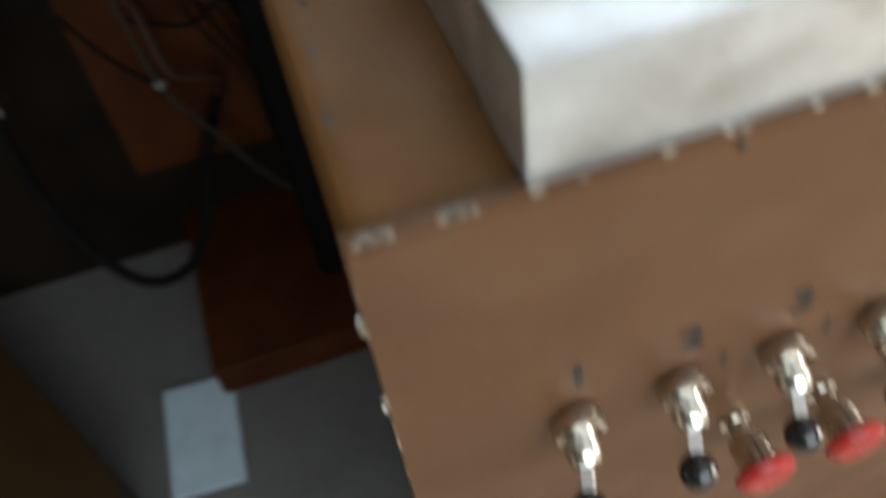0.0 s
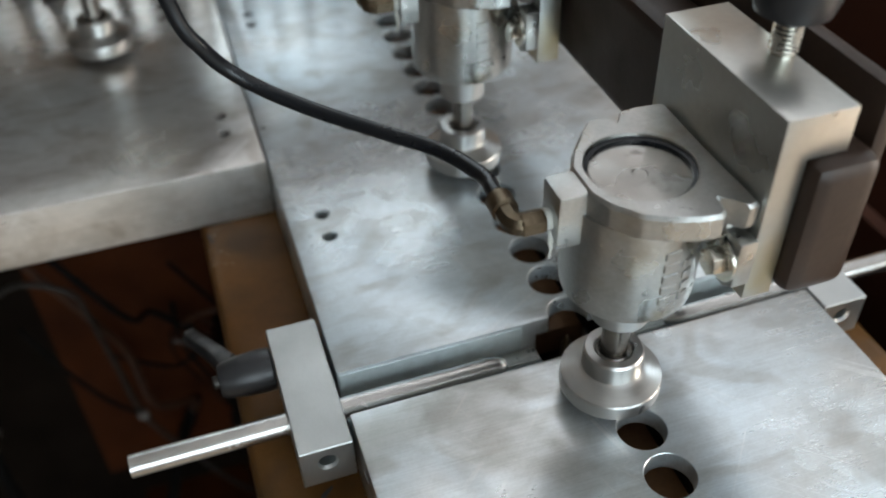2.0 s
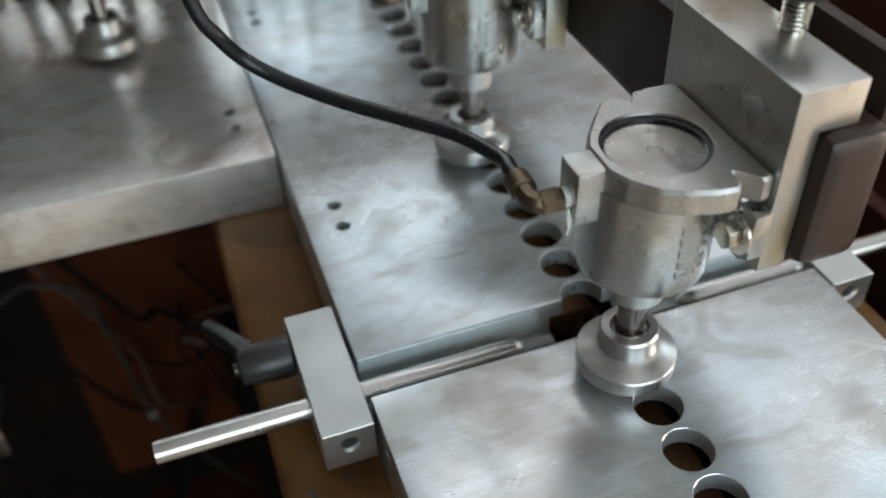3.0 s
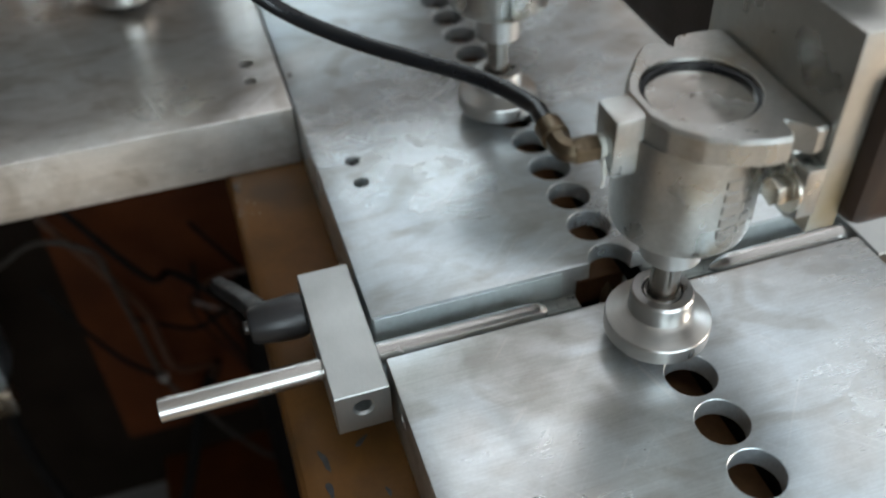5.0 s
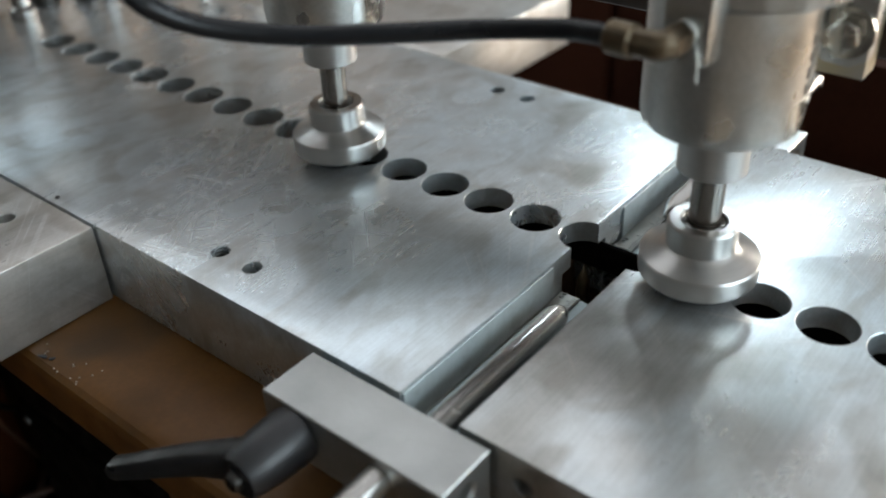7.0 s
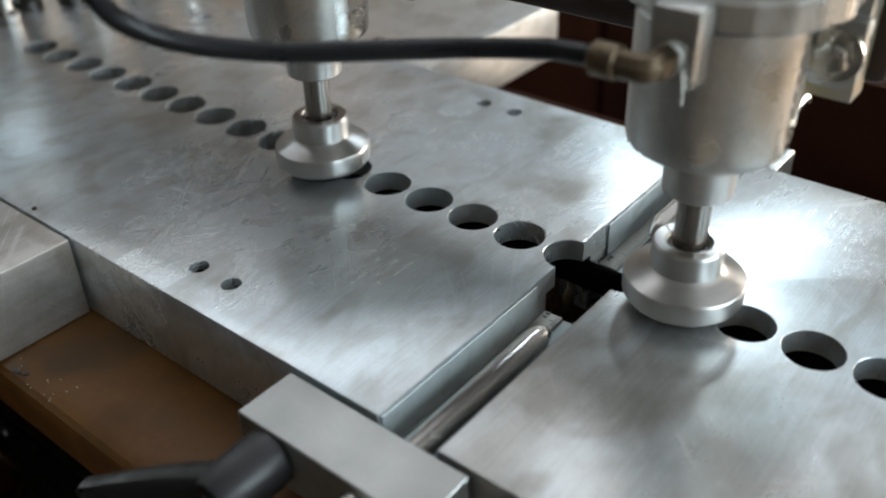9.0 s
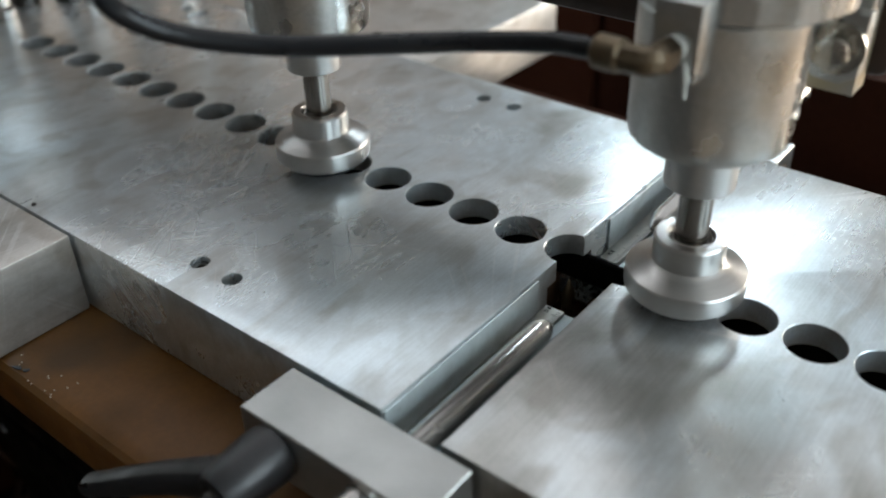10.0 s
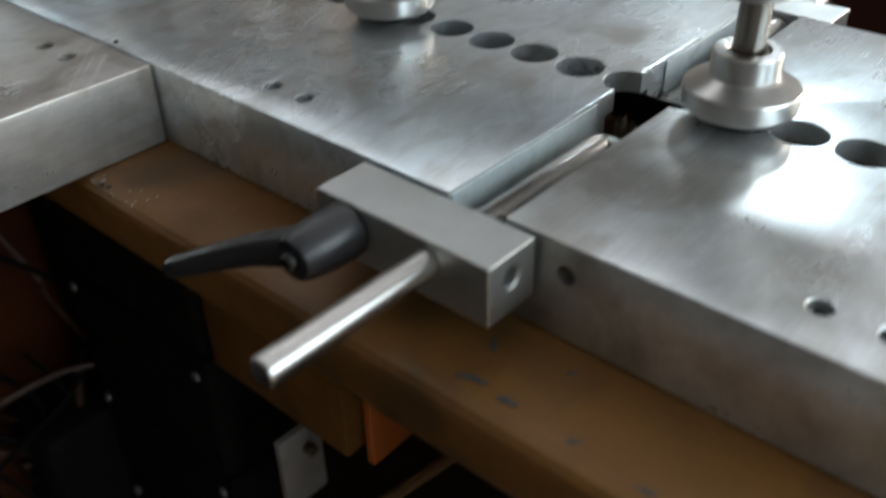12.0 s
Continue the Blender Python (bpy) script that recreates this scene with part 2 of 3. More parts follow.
PAPER = mat("pale_blue_paper", (0.42, 0.50, 0.55), 0.8, 0.0, 0.15, 30, 0.1, 300)
WOOD = mat("worn_floorboard", (0.64, 0.51, 0.39), 0.5, 0.0, 0.35, 3, 0.3, 40, stretch=(9, 0.6, 1), random_vary=0.2)
CONCRETE = mat("grey_screed", (0.13, 0.118, 0.112), 0.7, 0.0, 0.3, 5, 0.4, 90)
PLASTER = mat("grey_plaster", (0.52, 0.50, 0.48), 0.85, 0.0, 0.2, 2, 0.3, 60)
# Brown of the unseen north wall is there to warm the plates' reflections.
BROWNWALL = mat("warm_reflected_wall", (0.62, 0.43, 0.29), 0.7, 0.0, 0.3, 3, 0.3, 60)
# Dark tone of the unseen west wall keeps bounce off west-facing sides.
LOW_BOUNCE_WALL = mat("low_bounce_wall", (0.16, 0.14, 0.125), 0.8, 0.0, 0.3, 3, 0.3, 60)
CEIL = mat("ceiling_plaster", (0.80, 0.80, 0.79), 0.9, 0.0, 0.15, 2, 0.3, 60)
GREYBOX = mat("grey_valve_housing", (0.16, 0.17, 0.18), 0.45, 0.4, 0.3, 60, 0.2, 300)


def glow(name, color, strength):
    m = bpy.data.materials.new(name)
    m.use_nodes = True
    t = m.node_tree
    t.nodes.remove(t.nodes["Principled BSDF"])
    e = t.nodes.new("ShaderNodeEmission")
    e.inputs[0].default_value, e.inputs[1].default_value = (*color, 1), strength
    t.links.new(e.outputs[0], t.nodes["Material Output"].inputs[0])
    return m


SKYGLOW = glow("bright_sky_outside", (0.82, 0.92, 1.0), 1.2)
# Even overhead glow added to brighten the plates, not a known source.
CEILING_FILL = glow("ceiling_fill_glow", (0.94, 0.967, 1.0), 0.93)
LAMPGLOW = glow("lamp_tube_light", (0.94, 0.97, 1.0), 9.0)


# ---------------------------------------------------------------- mesh helpers
def finish(bm, smooth_angle=24):
    bmesh.ops.recalc_face_normals(bm, faces=bm.faces)
    for f in bm.faces:
        f.smooth = True
    a = radians(smooth_angle)
    for e in bm.edges:
        if len(e.link_faces) == 2 and e.calc_face_angle(0) > a:
            e.smooth = False
    return bm


def mesh_of(name, bm, material):
    finish(bm)
    me = bpy.data.meshes.new(name)
    bm.to_mesh(me)
    bm.free()
    me.materials.append(material)
    return me


def part(name, bm, material, parent=None, label=""):
    ob = new(name, mesh_of(name, bm, material))
    if parent:
        ob.parent = parent
    return tagged(ob, label) if label else ob


def empty(name, label, category, group="", kind="", at=(0, 0, 0)):
    ob = new(name)
    ob.location = at
    ob.empty_display_size = 0.02
    return tagged(ob, label, category, group, kind)


def box(x0, x1, y0, y1, z0, z1, bev=0.0, seg=2, bm=None):
    own = bmesh.new()
    bmesh.ops.create_cube(own, size=1)
    for v in own.verts:
        v.co = Vector((x0 + (v.co.x + .5) * (x1 - x0), y0 + (v.co.y + .5) * (y1 - y0), z0 + (v.co.z + .5) * (z1 - z0)))
    if bev:
        bmesh.ops.bevel(own, geom=own.edges[:], offset=bev, segments=seg, affect="EDGES", profile=0.6)
    return join(bm, own)


def join(bm, own):
    if bm is None:
        return own
    me = bpy.data.meshes.new("tmp")
    own.to_mesh(me)
    own.free()
    bm.from_mesh(me)
    bpy.data.meshes.remove(me)
    return bm


def lathe(profile, at=(0, 0, 0), axis=(0, 0, 1), seg=48, bm=None):
    """Turned body: profile of (radius, height) from bottom to top, along the axis from the point at."""
    own = bmesh.new()
    rot = Vector((0, 0, 1)).rotation_difference(Vector(axis)).to_matrix().to_4x4()
    rings = []
    for r, h in profile:
        if r < 1e-6:
            rings.append([own.verts.new((0, 0, h))])
        else:
            rings.append([own.verts.new((r * math.cos(2 * math.pi * i / seg), r * math.sin(2 * math.pi * i / seg), h)) for i in range(seg)])
    for a, b in zip(rings[:-1], rings[1:]):
        for i in range(seg):
            j = (i + 1) % seg
            if len(a) == 1 and len(b) == 1:
                continue
            if len(a) == 1:
                own.faces.new((a[0], b[i], b[j]))
            elif len(b) == 1:
                own.faces.new((a[i], a[j], b[0]))
            else:
                own.faces.new((a[i], a[j], b[j], b[i]))
    if len(rings[0]) > 1 and len(rings[-1]) > 1:
        for i in range(seg):
            j = (i + 1) % seg
            own.faces.new((rings[-1][i], rings[-1][j], rings[0][j], rings[0][i]))
    own.transform(Matrix.Translation(at) @ rot)
    return join(bm, own)


def rod(r, a, b, chamfer=0.001, seg=32, bm=None):
    d = Vector(b) - Vector(a)
    n = d.length
    return lathe([(0, 0), (r - chamfer, 0), (r, chamfer), (r, n - chamfer), (r - chamfer, n), (0, n)], a, d.normalized(), seg, bm)


def extrude(points, h0, h1, plane="z", bev=0.0, bm=None):
    """Prism from an outline; plane: the axis along which it is extruded."""
    own = bmesh.new()

    def put(p, h):
        return {"z": (p[0], p[1], h), "y": (p[0], h, p[1]), "x": (h, p[0], p[1])}[plane]

    lo = [own.verts.new(put(p, h0)) for p in points]
    hi = [own.verts.new(put(p, h1)) for p in points]
    n = len(points)
    own.faces.new(lo)
    own.faces.new(hi)
    for i in range(n):
        own.faces.new((lo[i], lo[(i + 1) % n], hi[(i + 1) % n], hi[i]))
    bmesh.ops.recalc_face_normals(own, faces=own.faces)
    if bev:
        bmesh.ops.bevel(own, geom=own.edges[:], offset=bev, segments=2, affect="EDGES", profile=0.6)
    return join(bm, own)


def spline(points, steps=8):
    P = [Vector(p) for p in points]
    P = [2 * P[0] - P[1]] + P + [2 * P[-1] - P[-2]]
    out = []
    for i in range(1, len(P) - 2):
        for s in range(steps):
            t = s / steps
            a, b, c, d = P[i - 1:i + 3]
            out.append(0.5 * (2 * b + (c - a) * t + (2 * a - 5 * b + 4 * c - d) * t * t + (3 * b - 3 * c + d - a) * t ** 3))
    return out + [P[-2]]


def tube(points, r, seg=14, steps=8, bm=None):
    own = bmesh.new()
    pts = spline(points, steps)
    up = Vector((0.3, 0.2, 1)).normalized()
    rings = []
    for i, p in enumerate(pts):
        d = (pts[min(i + 1, len(pts) - 1)] - pts[max(i - 1, 0)]).normalized()
        u = (up - d * up.dot(d)).normalized()
        v = d.cross(u)
        up = u
        rings.append([own.verts.new(p + r * (u * math.cos(2 * math.pi * k / seg) + v * math.sin(2 * math.pi * k / seg))) for k in range(seg)])
    for a, b in zip(rings[:-1], rings[1:]):
        for k in range(seg):
            own.faces.new((a[k], a[(k + 1) % seg], b[(k + 1) % seg], b[k]))
    own.faces.new(rings[0])
    own.faces.new(rings[-1])
    return join(bm, own)


def cut(ob, cutters):
    """Takes the bodies in the list of bmeshes out of ob's mesh, for good."""
    for bm in cutters:
        c = new("cutter", mesh_of("cutter", bm, ob.data.materials[0]))
        mod = ob.modifiers.new("cut", "BOOLEAN")
        mod.operation, mod.solver, mod.object = "DIFFERENCE", "EXACT", c
        bpy.context.view_layer.update()
        me = bpy.data.meshes.new_from_object(ob.evaluated_get(bpy.context.evaluated_depsgraph_get()))
        ob.modifiers.remove(mod)
        ob.data = me
        bpy.data.objects.remove(c)
    bm = bmesh.new()
    bm.from_mesh(ob.data)
    finish(bm, 30)
    bm.to_mesh(ob.data)
    bm.free()
    return ob


TOP, THICK = 0.900, 0.050
PITCH, HOLE_R = 0.032, 0.0140


def hole_cutter(holes, bm=None):
    """Stepless bores with a small chamfer at the rim; holes: (x, y, radius, depth)."""
    bm = bm or bmesh.new()
    for x, y, r, depth in holes:
        lathe([(0, TOP - depth), (r, TOP - depth), (r, TOP - 0.0004), (r + 0.0005, TOP + 0.0001), (r + 0.0005, TOP + 0.004), (0, TOP + 0.004)], (x, y, 0), (0, 0, 1), 40, bm)
    return bm


# ---------------------------------------------------------------- room
X0, X1, Y0, Y1, H = -3.4, 3.5, -2.5, 3.5, 3.6


def wall(name, x0, x1, y0, y1, opening=None, surface=PLASTER, look_of="plain grey plastered workshop wall"):
    bm = box(x0, x1, y0, y1, 0, H)
    ob = part(name, bm, surface)
    tagged(ob, look_of, "wall", kind="structure")
    if opening:
        cut(ob, [box(*opening)])
    return ob


def window(name, axis, at, a0, a1, z0, z1, outside):
    """Frame with mullions in a wall's opening, and the bright sky behind it."""
    w = empty(name, "tall workshop window with a white frame", "window", kind="structure")

    def bar(b0, b1, c0, c1, n):
        part(n, box(at - .03, at + .03, b0, b1, c0, c1, .004) if axis == "x" else box(b0, b1, at - .03, at + .03, c0, c1, .004), CEIL, w)

    bar(a0, a1, z0, z0 + .05, "window_sill")
    bar(a0, a1, z1 - .05, z1, "window_head")
    for i in range(4):
        a = a0 + (a1 - a0 - .05) * i / 3
        bar(a, a + .05, z0 + .05, z1 - .05, "mullion")
    s = part("sky_backdrop", box(outside, outside + .01, a0 - .5, a1 + .5, z0 - .5, z1 + .5) if axis == "x" else box(a0 - .5, a1 + .5, outside, outside + .01, z0 - .5, z1 + .5), SKYGLOW)
    tagged(s, "bright overcast sky outside the workshop window", "sky", kind="structure")


wall("wall_east", X1, X1 + .2, Y0, Y1, (X1 - .1, X1 + .3, .70, 1.46, 2.70, 3.34))
# Unseen floor-level opening, added to go with the warm fill lamp.
cut(bpy.data.objects["wall_east"], [box(X1 - .1, X1 + .3, -2.05, -.65, .02, 2.1)])
wall("wall_north", X0, X1, Y1, Y1 + .2, (-.8, 1.4, Y1 - .1, Y1 + .3, 2.50, 3.30), BROWNWALL, "unseen wall with a high window, brown to warm reflections")
wall("wall_south", X0, X1, Y0 - .2, Y0, (-1.0, 1.6, Y0 - .3, Y0 + .1, .9, 2.6))
wall("wall_west", X0 - .2, X0, Y0, Y1, None, LOW_BOUNCE_WALL, "unseen west wall, toned dark to cut bounced light")
window("window_1", "x", X1 + .1, .70, 1.46, 2.70, 3.34, X1 + .5)
window("window_2", "y", Y1 + .1, -.8, 1.4, 2.50, 3.30, Y1 + .5)
window("window_3", "y", Y0 - .1, -1.0, 1.6, .9, 2.6, Y0 - .5)
# Frame of the added opening behind the warm fill lamp.
window("window_4", "x", X1 + .1, -2.05, -.65, .02, 2.1, X1 + .5)
tagged(part("ceiling", box(X0, X1, Y0, Y1, H, H + .15), CEIL), "pale plastered workshop ceiling", "ceiling", kind="structure")
tagged(part("floor", box(X0, X1, Y0, Y1, -.15, -.004), CONCRETE), "grey screed floor worn and stained", "floor", kind="structure")


def ceiling_lamp(x, y, turn):
    e = empty("ceiling_lamp", "white fluorescent lamp hung below the ceiling", "lamp", "ceiling lamps", at=(x, y, H - .12))
    part("housing", box(-.19, .19, -.07, .07, .02, .12, .008), CEIL, e)
    part("diffuser", box(-.17, .17, -.055, .055, -.01, .017, .006), LAMPGLOW, e)
    e.rotation_euler = (0, 0, turn)
    return e


# Unseen glowing panels added under the ceiling as soft fill for the table.
roof = empty("skylight", "unseen glowing fill panels added below the workshop ceiling", "skylight", kind="structure")
for i in range(4):
    for j in range(6):
        x, y = .02 + i * .86, -2.16 + j * .93
        part("skylight_pane", box(x, x + .80, y, y + .87, H - .012, H - .002), CEILING_FILL, roof)
for lx, ly in ((.38, 1.82), (.92, 1.58), (1.32, 1.30)):
    ceiling_lamp(lx, ly, -.48)

# ---------------------------------------------------------------- drilling table plates
table_rear = part("drilling_table", box(-.15, .15, 0, .95, TOP - THICK, TOP, .0010, 2), PLATE)
tagged(table_rear, "milled aluminium table plate with a row of bored holes", "machine table", "table plates")
screws_rear = [(s * .125, y) for s in (-1, 1) for y in (.149, .1235, .477, .455)]
tagged(part("pin", rod(.0014, (-.1452, .274, .8995), (-.1452, .274, .9012), .0004, 12), DARKSTEEL, table_rear, "tiny dark pin"))
SLOT = .022
cut(table_rear, [box(-SLOT, SLOT, -.01, .60, .80, .8875), hole_cutter([(0, k * PITCH, HOLE_R, .022) for k in range(0, 17, 2)]),
                 hole_cutter([(0, k * PITCH, HOLE_R, .022) for k in range(1, 17, 2)]),
                 hole_cutter([(x, y, .0052, .030) for x, y in screws_rear])])
table_front = part("drilling_table", box(-.15, .15, -.234, -.032, TOP - THICK, TOP, .0010, 2), PLATE)
tagged(table_front, "scratched aluminium table plate above the switch panel", "machine table", "table plates")
screws_front = [(s * .125, y) for s in (-1, 1) for y in (-.158, -.184)]
cut(table_front, [box(-SLOT, SLOT, -.222, -.02, .80, .8875), hole_cutter([(0, -k * PITCH, HOLE_R, .022) for k in (1, 3, 5)]),
                  hole_cutter([(0, -k * PITCH, HOLE_R, .022) for k in (2, 4, 6)]),
                  hole_cutter([(x, y, .0052, .030) for x, y in screws_front]),
                  rod(.0046, (-.16, -.064, .884), (-.14, -.064, .884), .0002)])

table_left = part("side_table", box(-.95, -.1515, .228, .95, TOP - THICK, TOP, .0016, 2), PLATE_DULL)
tagged(table_left, "dull aluminium side plate butted against the drilling table", "machine table", "side plates")
screws_left = [(-.176, .304), (-.176, .278), (-.176, .60), (-.176, .575)]
cut(table_left, [hole_cutter([(x, y, .0052, .030) for x, y in screws_left])])
table_right = part("side_table", box(.1515, .336, .222, .95, TOP - THICK, TOP, .0014, 2), PLATE_DULL)
tagged(table_right, "dull aluminium side plate with a bright front edge", "machine table", "side plates")
screws_right = [(.174, .293), (.174, .268)]
cut(table_right, [hole_cutter([(x, y, .0052, .030) for x, y in screws_right])])


def socket_screw(x, y, plate):
    """Grub screw sunk in its bore, with a hexagon socket."""
    bm = lathe([(0, -.012), (.0050, -.012), (.0050, -.0042), (.0044, -.0036), (.0026, -.0036), (.0026, -.0075), (0, -.0075)], seg=24)
    ob = part("socket_screw", bm, DARKSTEEL, plate, "dark sunk socket screw")
    ob.location = (x, y, TOP)
    return ob


for plate, spots in ((table_rear, screws_rear[::2]), (table_front, screws_front[::2]), (table_left, screws_left[::2]), (table_right, screws_right[::2])):
    for x, y in spots:
        socket_screw(x, y, plate)


# ---------------------------------------------------------------- stops across the gap
def stop(side):
    """Clamping block with its guide rod and a locking lever."""
    s = -1 if side == "left" else 1
    e = empty("rod_clamp", "aluminium clamping block beside the table gap", "clamp block", "rod clamps", at=(0, 0, 0))
    xa, xb = sorted((s * .1525, s * .1835))
    b = part("block", box(xa, xb, -.05, .0505, .869, .899, .0006, 1), BLOCK, e, "sawn aluminium block with a tapped hole")
    cut(b, [lathe([(0, 0), (.0062, 0), (.0062, .006), (.0050, .0078), (.0050, .03), (0, .03)], (s * .168, -.056, .8868), (0, 1, 0), 32),
            rod(.0072, (s * .14, -.0175, .8885), (s * .20, -.0175, .8885), .0002)])
    return e


left_stop, right_stop = stop("left"), stop("right")
guide = part("guide_rod", lathe([(0, 0), (.0062, 0), (.0068, .0006), (.0068, .2160), (.0050, .2215), (.0034, .2235), (0, .2240)], (-.273, -.0175, .8885), (1, 0, 0), 40), STEEL)
tagged(guide, "bright steel guide rod with a tapered tip in the gap", "rod", "guide rods")
guide2 = part("guide_rod", lathe([(0, 0), (.0012, .0003), (.0034, .0040), (.0068, .0135), (.0068, .229), (.0062, .2298), (0, .2298)], (.058, -.0175, .8885), (1, 0, 0), 40), STEEL)
tagged(guide2, "bright steel guide rod with a tapered tip in the gap", "rod", "guide rods")


def locking_lever(parent):
    hub = part("locking_lever", lathe([(0, 0), (.0120, 0), (.0132, .0012), (.0136, .006), (.0130, .018), (.0112, .030), (.0098, .0330), (.0050, .0338), (0, .0338)], (-.1840, .030, .886), (-1, 0, 0), 40), BLACK, parent, "black plastic locking lever")
    part("hub_screw", lathe([(0, 0), (.0042, 0), (.0042, .003), (.0034, .0042), (.0016, .0042), (.0016, .002), (0, .002)], (-.2170, .030, .886), (-1, 0, 0), 24), DARKSTEEL, hub, "dark steel screw head")
    a, b = Vector((-.208, .034, .887)), Vector((-.233, .107, .856))
    d = (b - a)
    side = Vector((d.y, -d.x, 0)).normalized()
    up = side.cross(d).normalized()
    if up.z < 0:
        up = -up
    own = bmesh.new()
    rings = []
    for t, w, h, off in ((0, .0075, .0090, 0), (.16, .0066, .0082, .001), (.34, .0057, .0070, .002), (.55, .0054, .0063, .0015), (.76, .0052, .0059, .0005), (.78, .0051, .0056, .0002), (.96, .0050, .0050, -.0002), (1, .0042, .0036, -.0006)):
        c = a + d * t + up * off
        ring = []
        for k in range(20):
            q = 2 * math.pi * k / 20
            cu, su = math.cos(q), math.sin(q)
            ring.append(own.verts.new(c + side * (w * math.copysign(abs(cu) ** .6, cu)) + up * (h * math.copysign(abs(su) ** .6, su))))
        rings.append(ring)
    for p, q in zip(rings[:-1], rings[1:]):
        for k in range(20):
            own.faces.new((p[k], p[(k + 1) % 20], q[(k + 1) % 20], q[k]))
    own.faces.new(rings[0])
    own.faces.new(rings[-1])
    part("grip", own, BLACK, hub)


locking_lever(left_stop)


def ruler(x0, x1, zero):
    """Engraved steel scale lying at the foot of the plate's front face, on its packing strip."""
    e = empty("ruler_strip", "worn steel ruler strip lying in the table gap", "ruler", "ruler strips")
    part("strip", box(x0, x1, -.0120, -.0008, .8764, .8780, .0003, 1), SCALE, e)
    part("packing", box(x0 - .001, x1 + .001, -.0300, -.0008, .8560, .8762, .0006, 1), LEDGE, e, "aluminium packing strip")
    part("edge_strip", box(x0 + (.009 if x0 > 0 else 0), x1 - (.009 if x0 < 0 else 0), -.0013, -.0004, .8782, .8986, .0003, 1), ZINC, e, "zinc-plated edge strip")
    n = int((x1 - x0) / .0016)
    bm = bmesh.new()
    for i in range(1, n):
        x = x0 + i * .0016
        box(x - .00018, x + .00018, -.0118, -.0118 + (.0056 if i % 10 == 0 else .0042 if i % 5 == 0 else .0028), .8780, .87808, bm=bm)
    part("graduation", bm, INK, e)
    for i, (w, dx) in enumerate(((.0007, 0), (.0007, .0013), (.0016, .0030))):
        part("figure_bar", box(zero + dx, zero + dx + w, -.0050, -.0025, .8780, .87808), INK, e)
    return e


ruler(-.149, -.0235, -.0290)
ruler(.0305, .149, .036)


# ---------------------------------------------------------------- drill spindles below the holes
def drill(k, chuck):
    e = empty("drill_spindle", "drill bit resting below its table hole", "drill", "drill spindles", at=(0, k * PITCH, 0))
    part("chuck", lathe([(0, .79), (.0115, .79), (.0115, .846), (.0105, .848), (.0045, .848), (.0045, .838), (0, .838)], seg=28), BLACK if chuck else INSIDE, e)
    part("bit", lathe([(0, .838), (.0036, .838), (.0036, .871), (.0030, .873), (.0006, .879), (0, .880)], seg=16), BITMAT, e, "brown drill bit with a pointed tip")
    return e


for k in range(-6, 17):
    if k in (-1, 0, 1, 3, 10, 15):
        drill(k, k in (-1, 0))


# ---------------------------------------------------------------- pneumatic hold-downs
def hold_down(at, name_label, screw=True):
    """Clamp cylinder with foot, flange and fitting; its axis stands at the origin, z as in the place."""
    e = empty("pneumatic_clamp", name_label, "pneumatic clamp", "pneumatic clamps", at=at)
    body = [(0, .9885), (.0295, .9885), (.0318, .9890), (.0331, .9902), (.0337, .9925), (.0340, .9960), (.0341, 1.047), (0, 1.047)]
    part("cylinder", lathe(body, seg=64), CAST, e, "cast aluminium cylinder")
    part("collar", lathe([(0, .9645), (.0150, .9645), (.0157, .9652), (.0157, .9890), (0, .9890)], seg=48), TURNED, e)
    part("piston_rod", lathe([(0, .928), (.0076, .928), (.0076, .9650), (0, .9650)], seg=32), PISTON, e, "oily steel piston rod")
    foot = [(0, .9075), (.0262, .9075), (.0282, .9098), (.0284, .9110), (.0284, .9186), (.0279, .9196), (.0200, .9232), (.0180, .9240), (.0168, .9250), (.0166, .9362),
            (.0160, .9372), (.0156, .9376), (.0112, .9376), (.0108, .9370), (.0106, .9335), (.0080, .9335), (0, .9335)]
    part("foot", lathe(foot, seg=64), TURNED, e, "turned aluminium pressure foot")
    part("foot_pad", lathe([(0, .9040), (.0225, .9040), (.0240, .9075), (0, .9075)], seg=48), RUBBER, e, "black rubber pad")
    part("bearing_ring", lathe([(.0080, .9336), (.0104, .9336), (.0104, .9356), (.0098, .9366), (.0092, .9358), (.0086, .9364), (.0080, .9358)], seg=32), STEEL, e)
    # flange: a plate that reaches to the holder, round the cover recess
    outline = [(-.0310, -.0110), (-.0265, -.0220), (-.0170, -.0335), (-.0050, -.0400), (.0070, -.0440), (.0160, -.0450), (.0192, -.0420), (.0198, -.0345), (.0232, -.0305), (.0264, -.0330), (.0275, -.0430), (.0355, -.0430),
               (.0355, .0440), (.0210, .0455), (.0105, .0445), (.0085, .0390), (.0065, .0365), (.0040, .0395), (.0010, .0432), (-.0065, .0430), (-.0130, .0360), (-.0265, .0185), (-.0310, .0095)]
    n = 144
    radii = []
    for i in range(n):
        a = 2 * math.pi * i / n
        ca, sa = math.cos(a), math.sin(a)
        best = .0285
        for (x0, y0), (x1, y1) in zip(outline, outline[1:] + outline[:1]):
            den = ca * (y1 - y0) - sa * (x1 - x0)
            if abs(den) > 1e-9:
                t = (x0 * (y1 - y0) - y0 * (x1 - x0)) / den
                u = (x0 * sa - y0 * ca) / den
                if t > 0 and -1e-6 <= u <= 1 + 1e-6:
                    best = max(best, t)
        radii.append(best)
    fl = bmesh.new()
    loops = []
    for grow, z in ((None, 1.0475), (-.0012, 1.0465), (0, 1.0478), (0, 1.0582), (-.0016, 1.0600), (.0268, 1.0600), (.0262, 1.0594), (.0262, 1.0500)):
        ring = []
        for i in range(n):
            a = 2 * math.pi * i / n
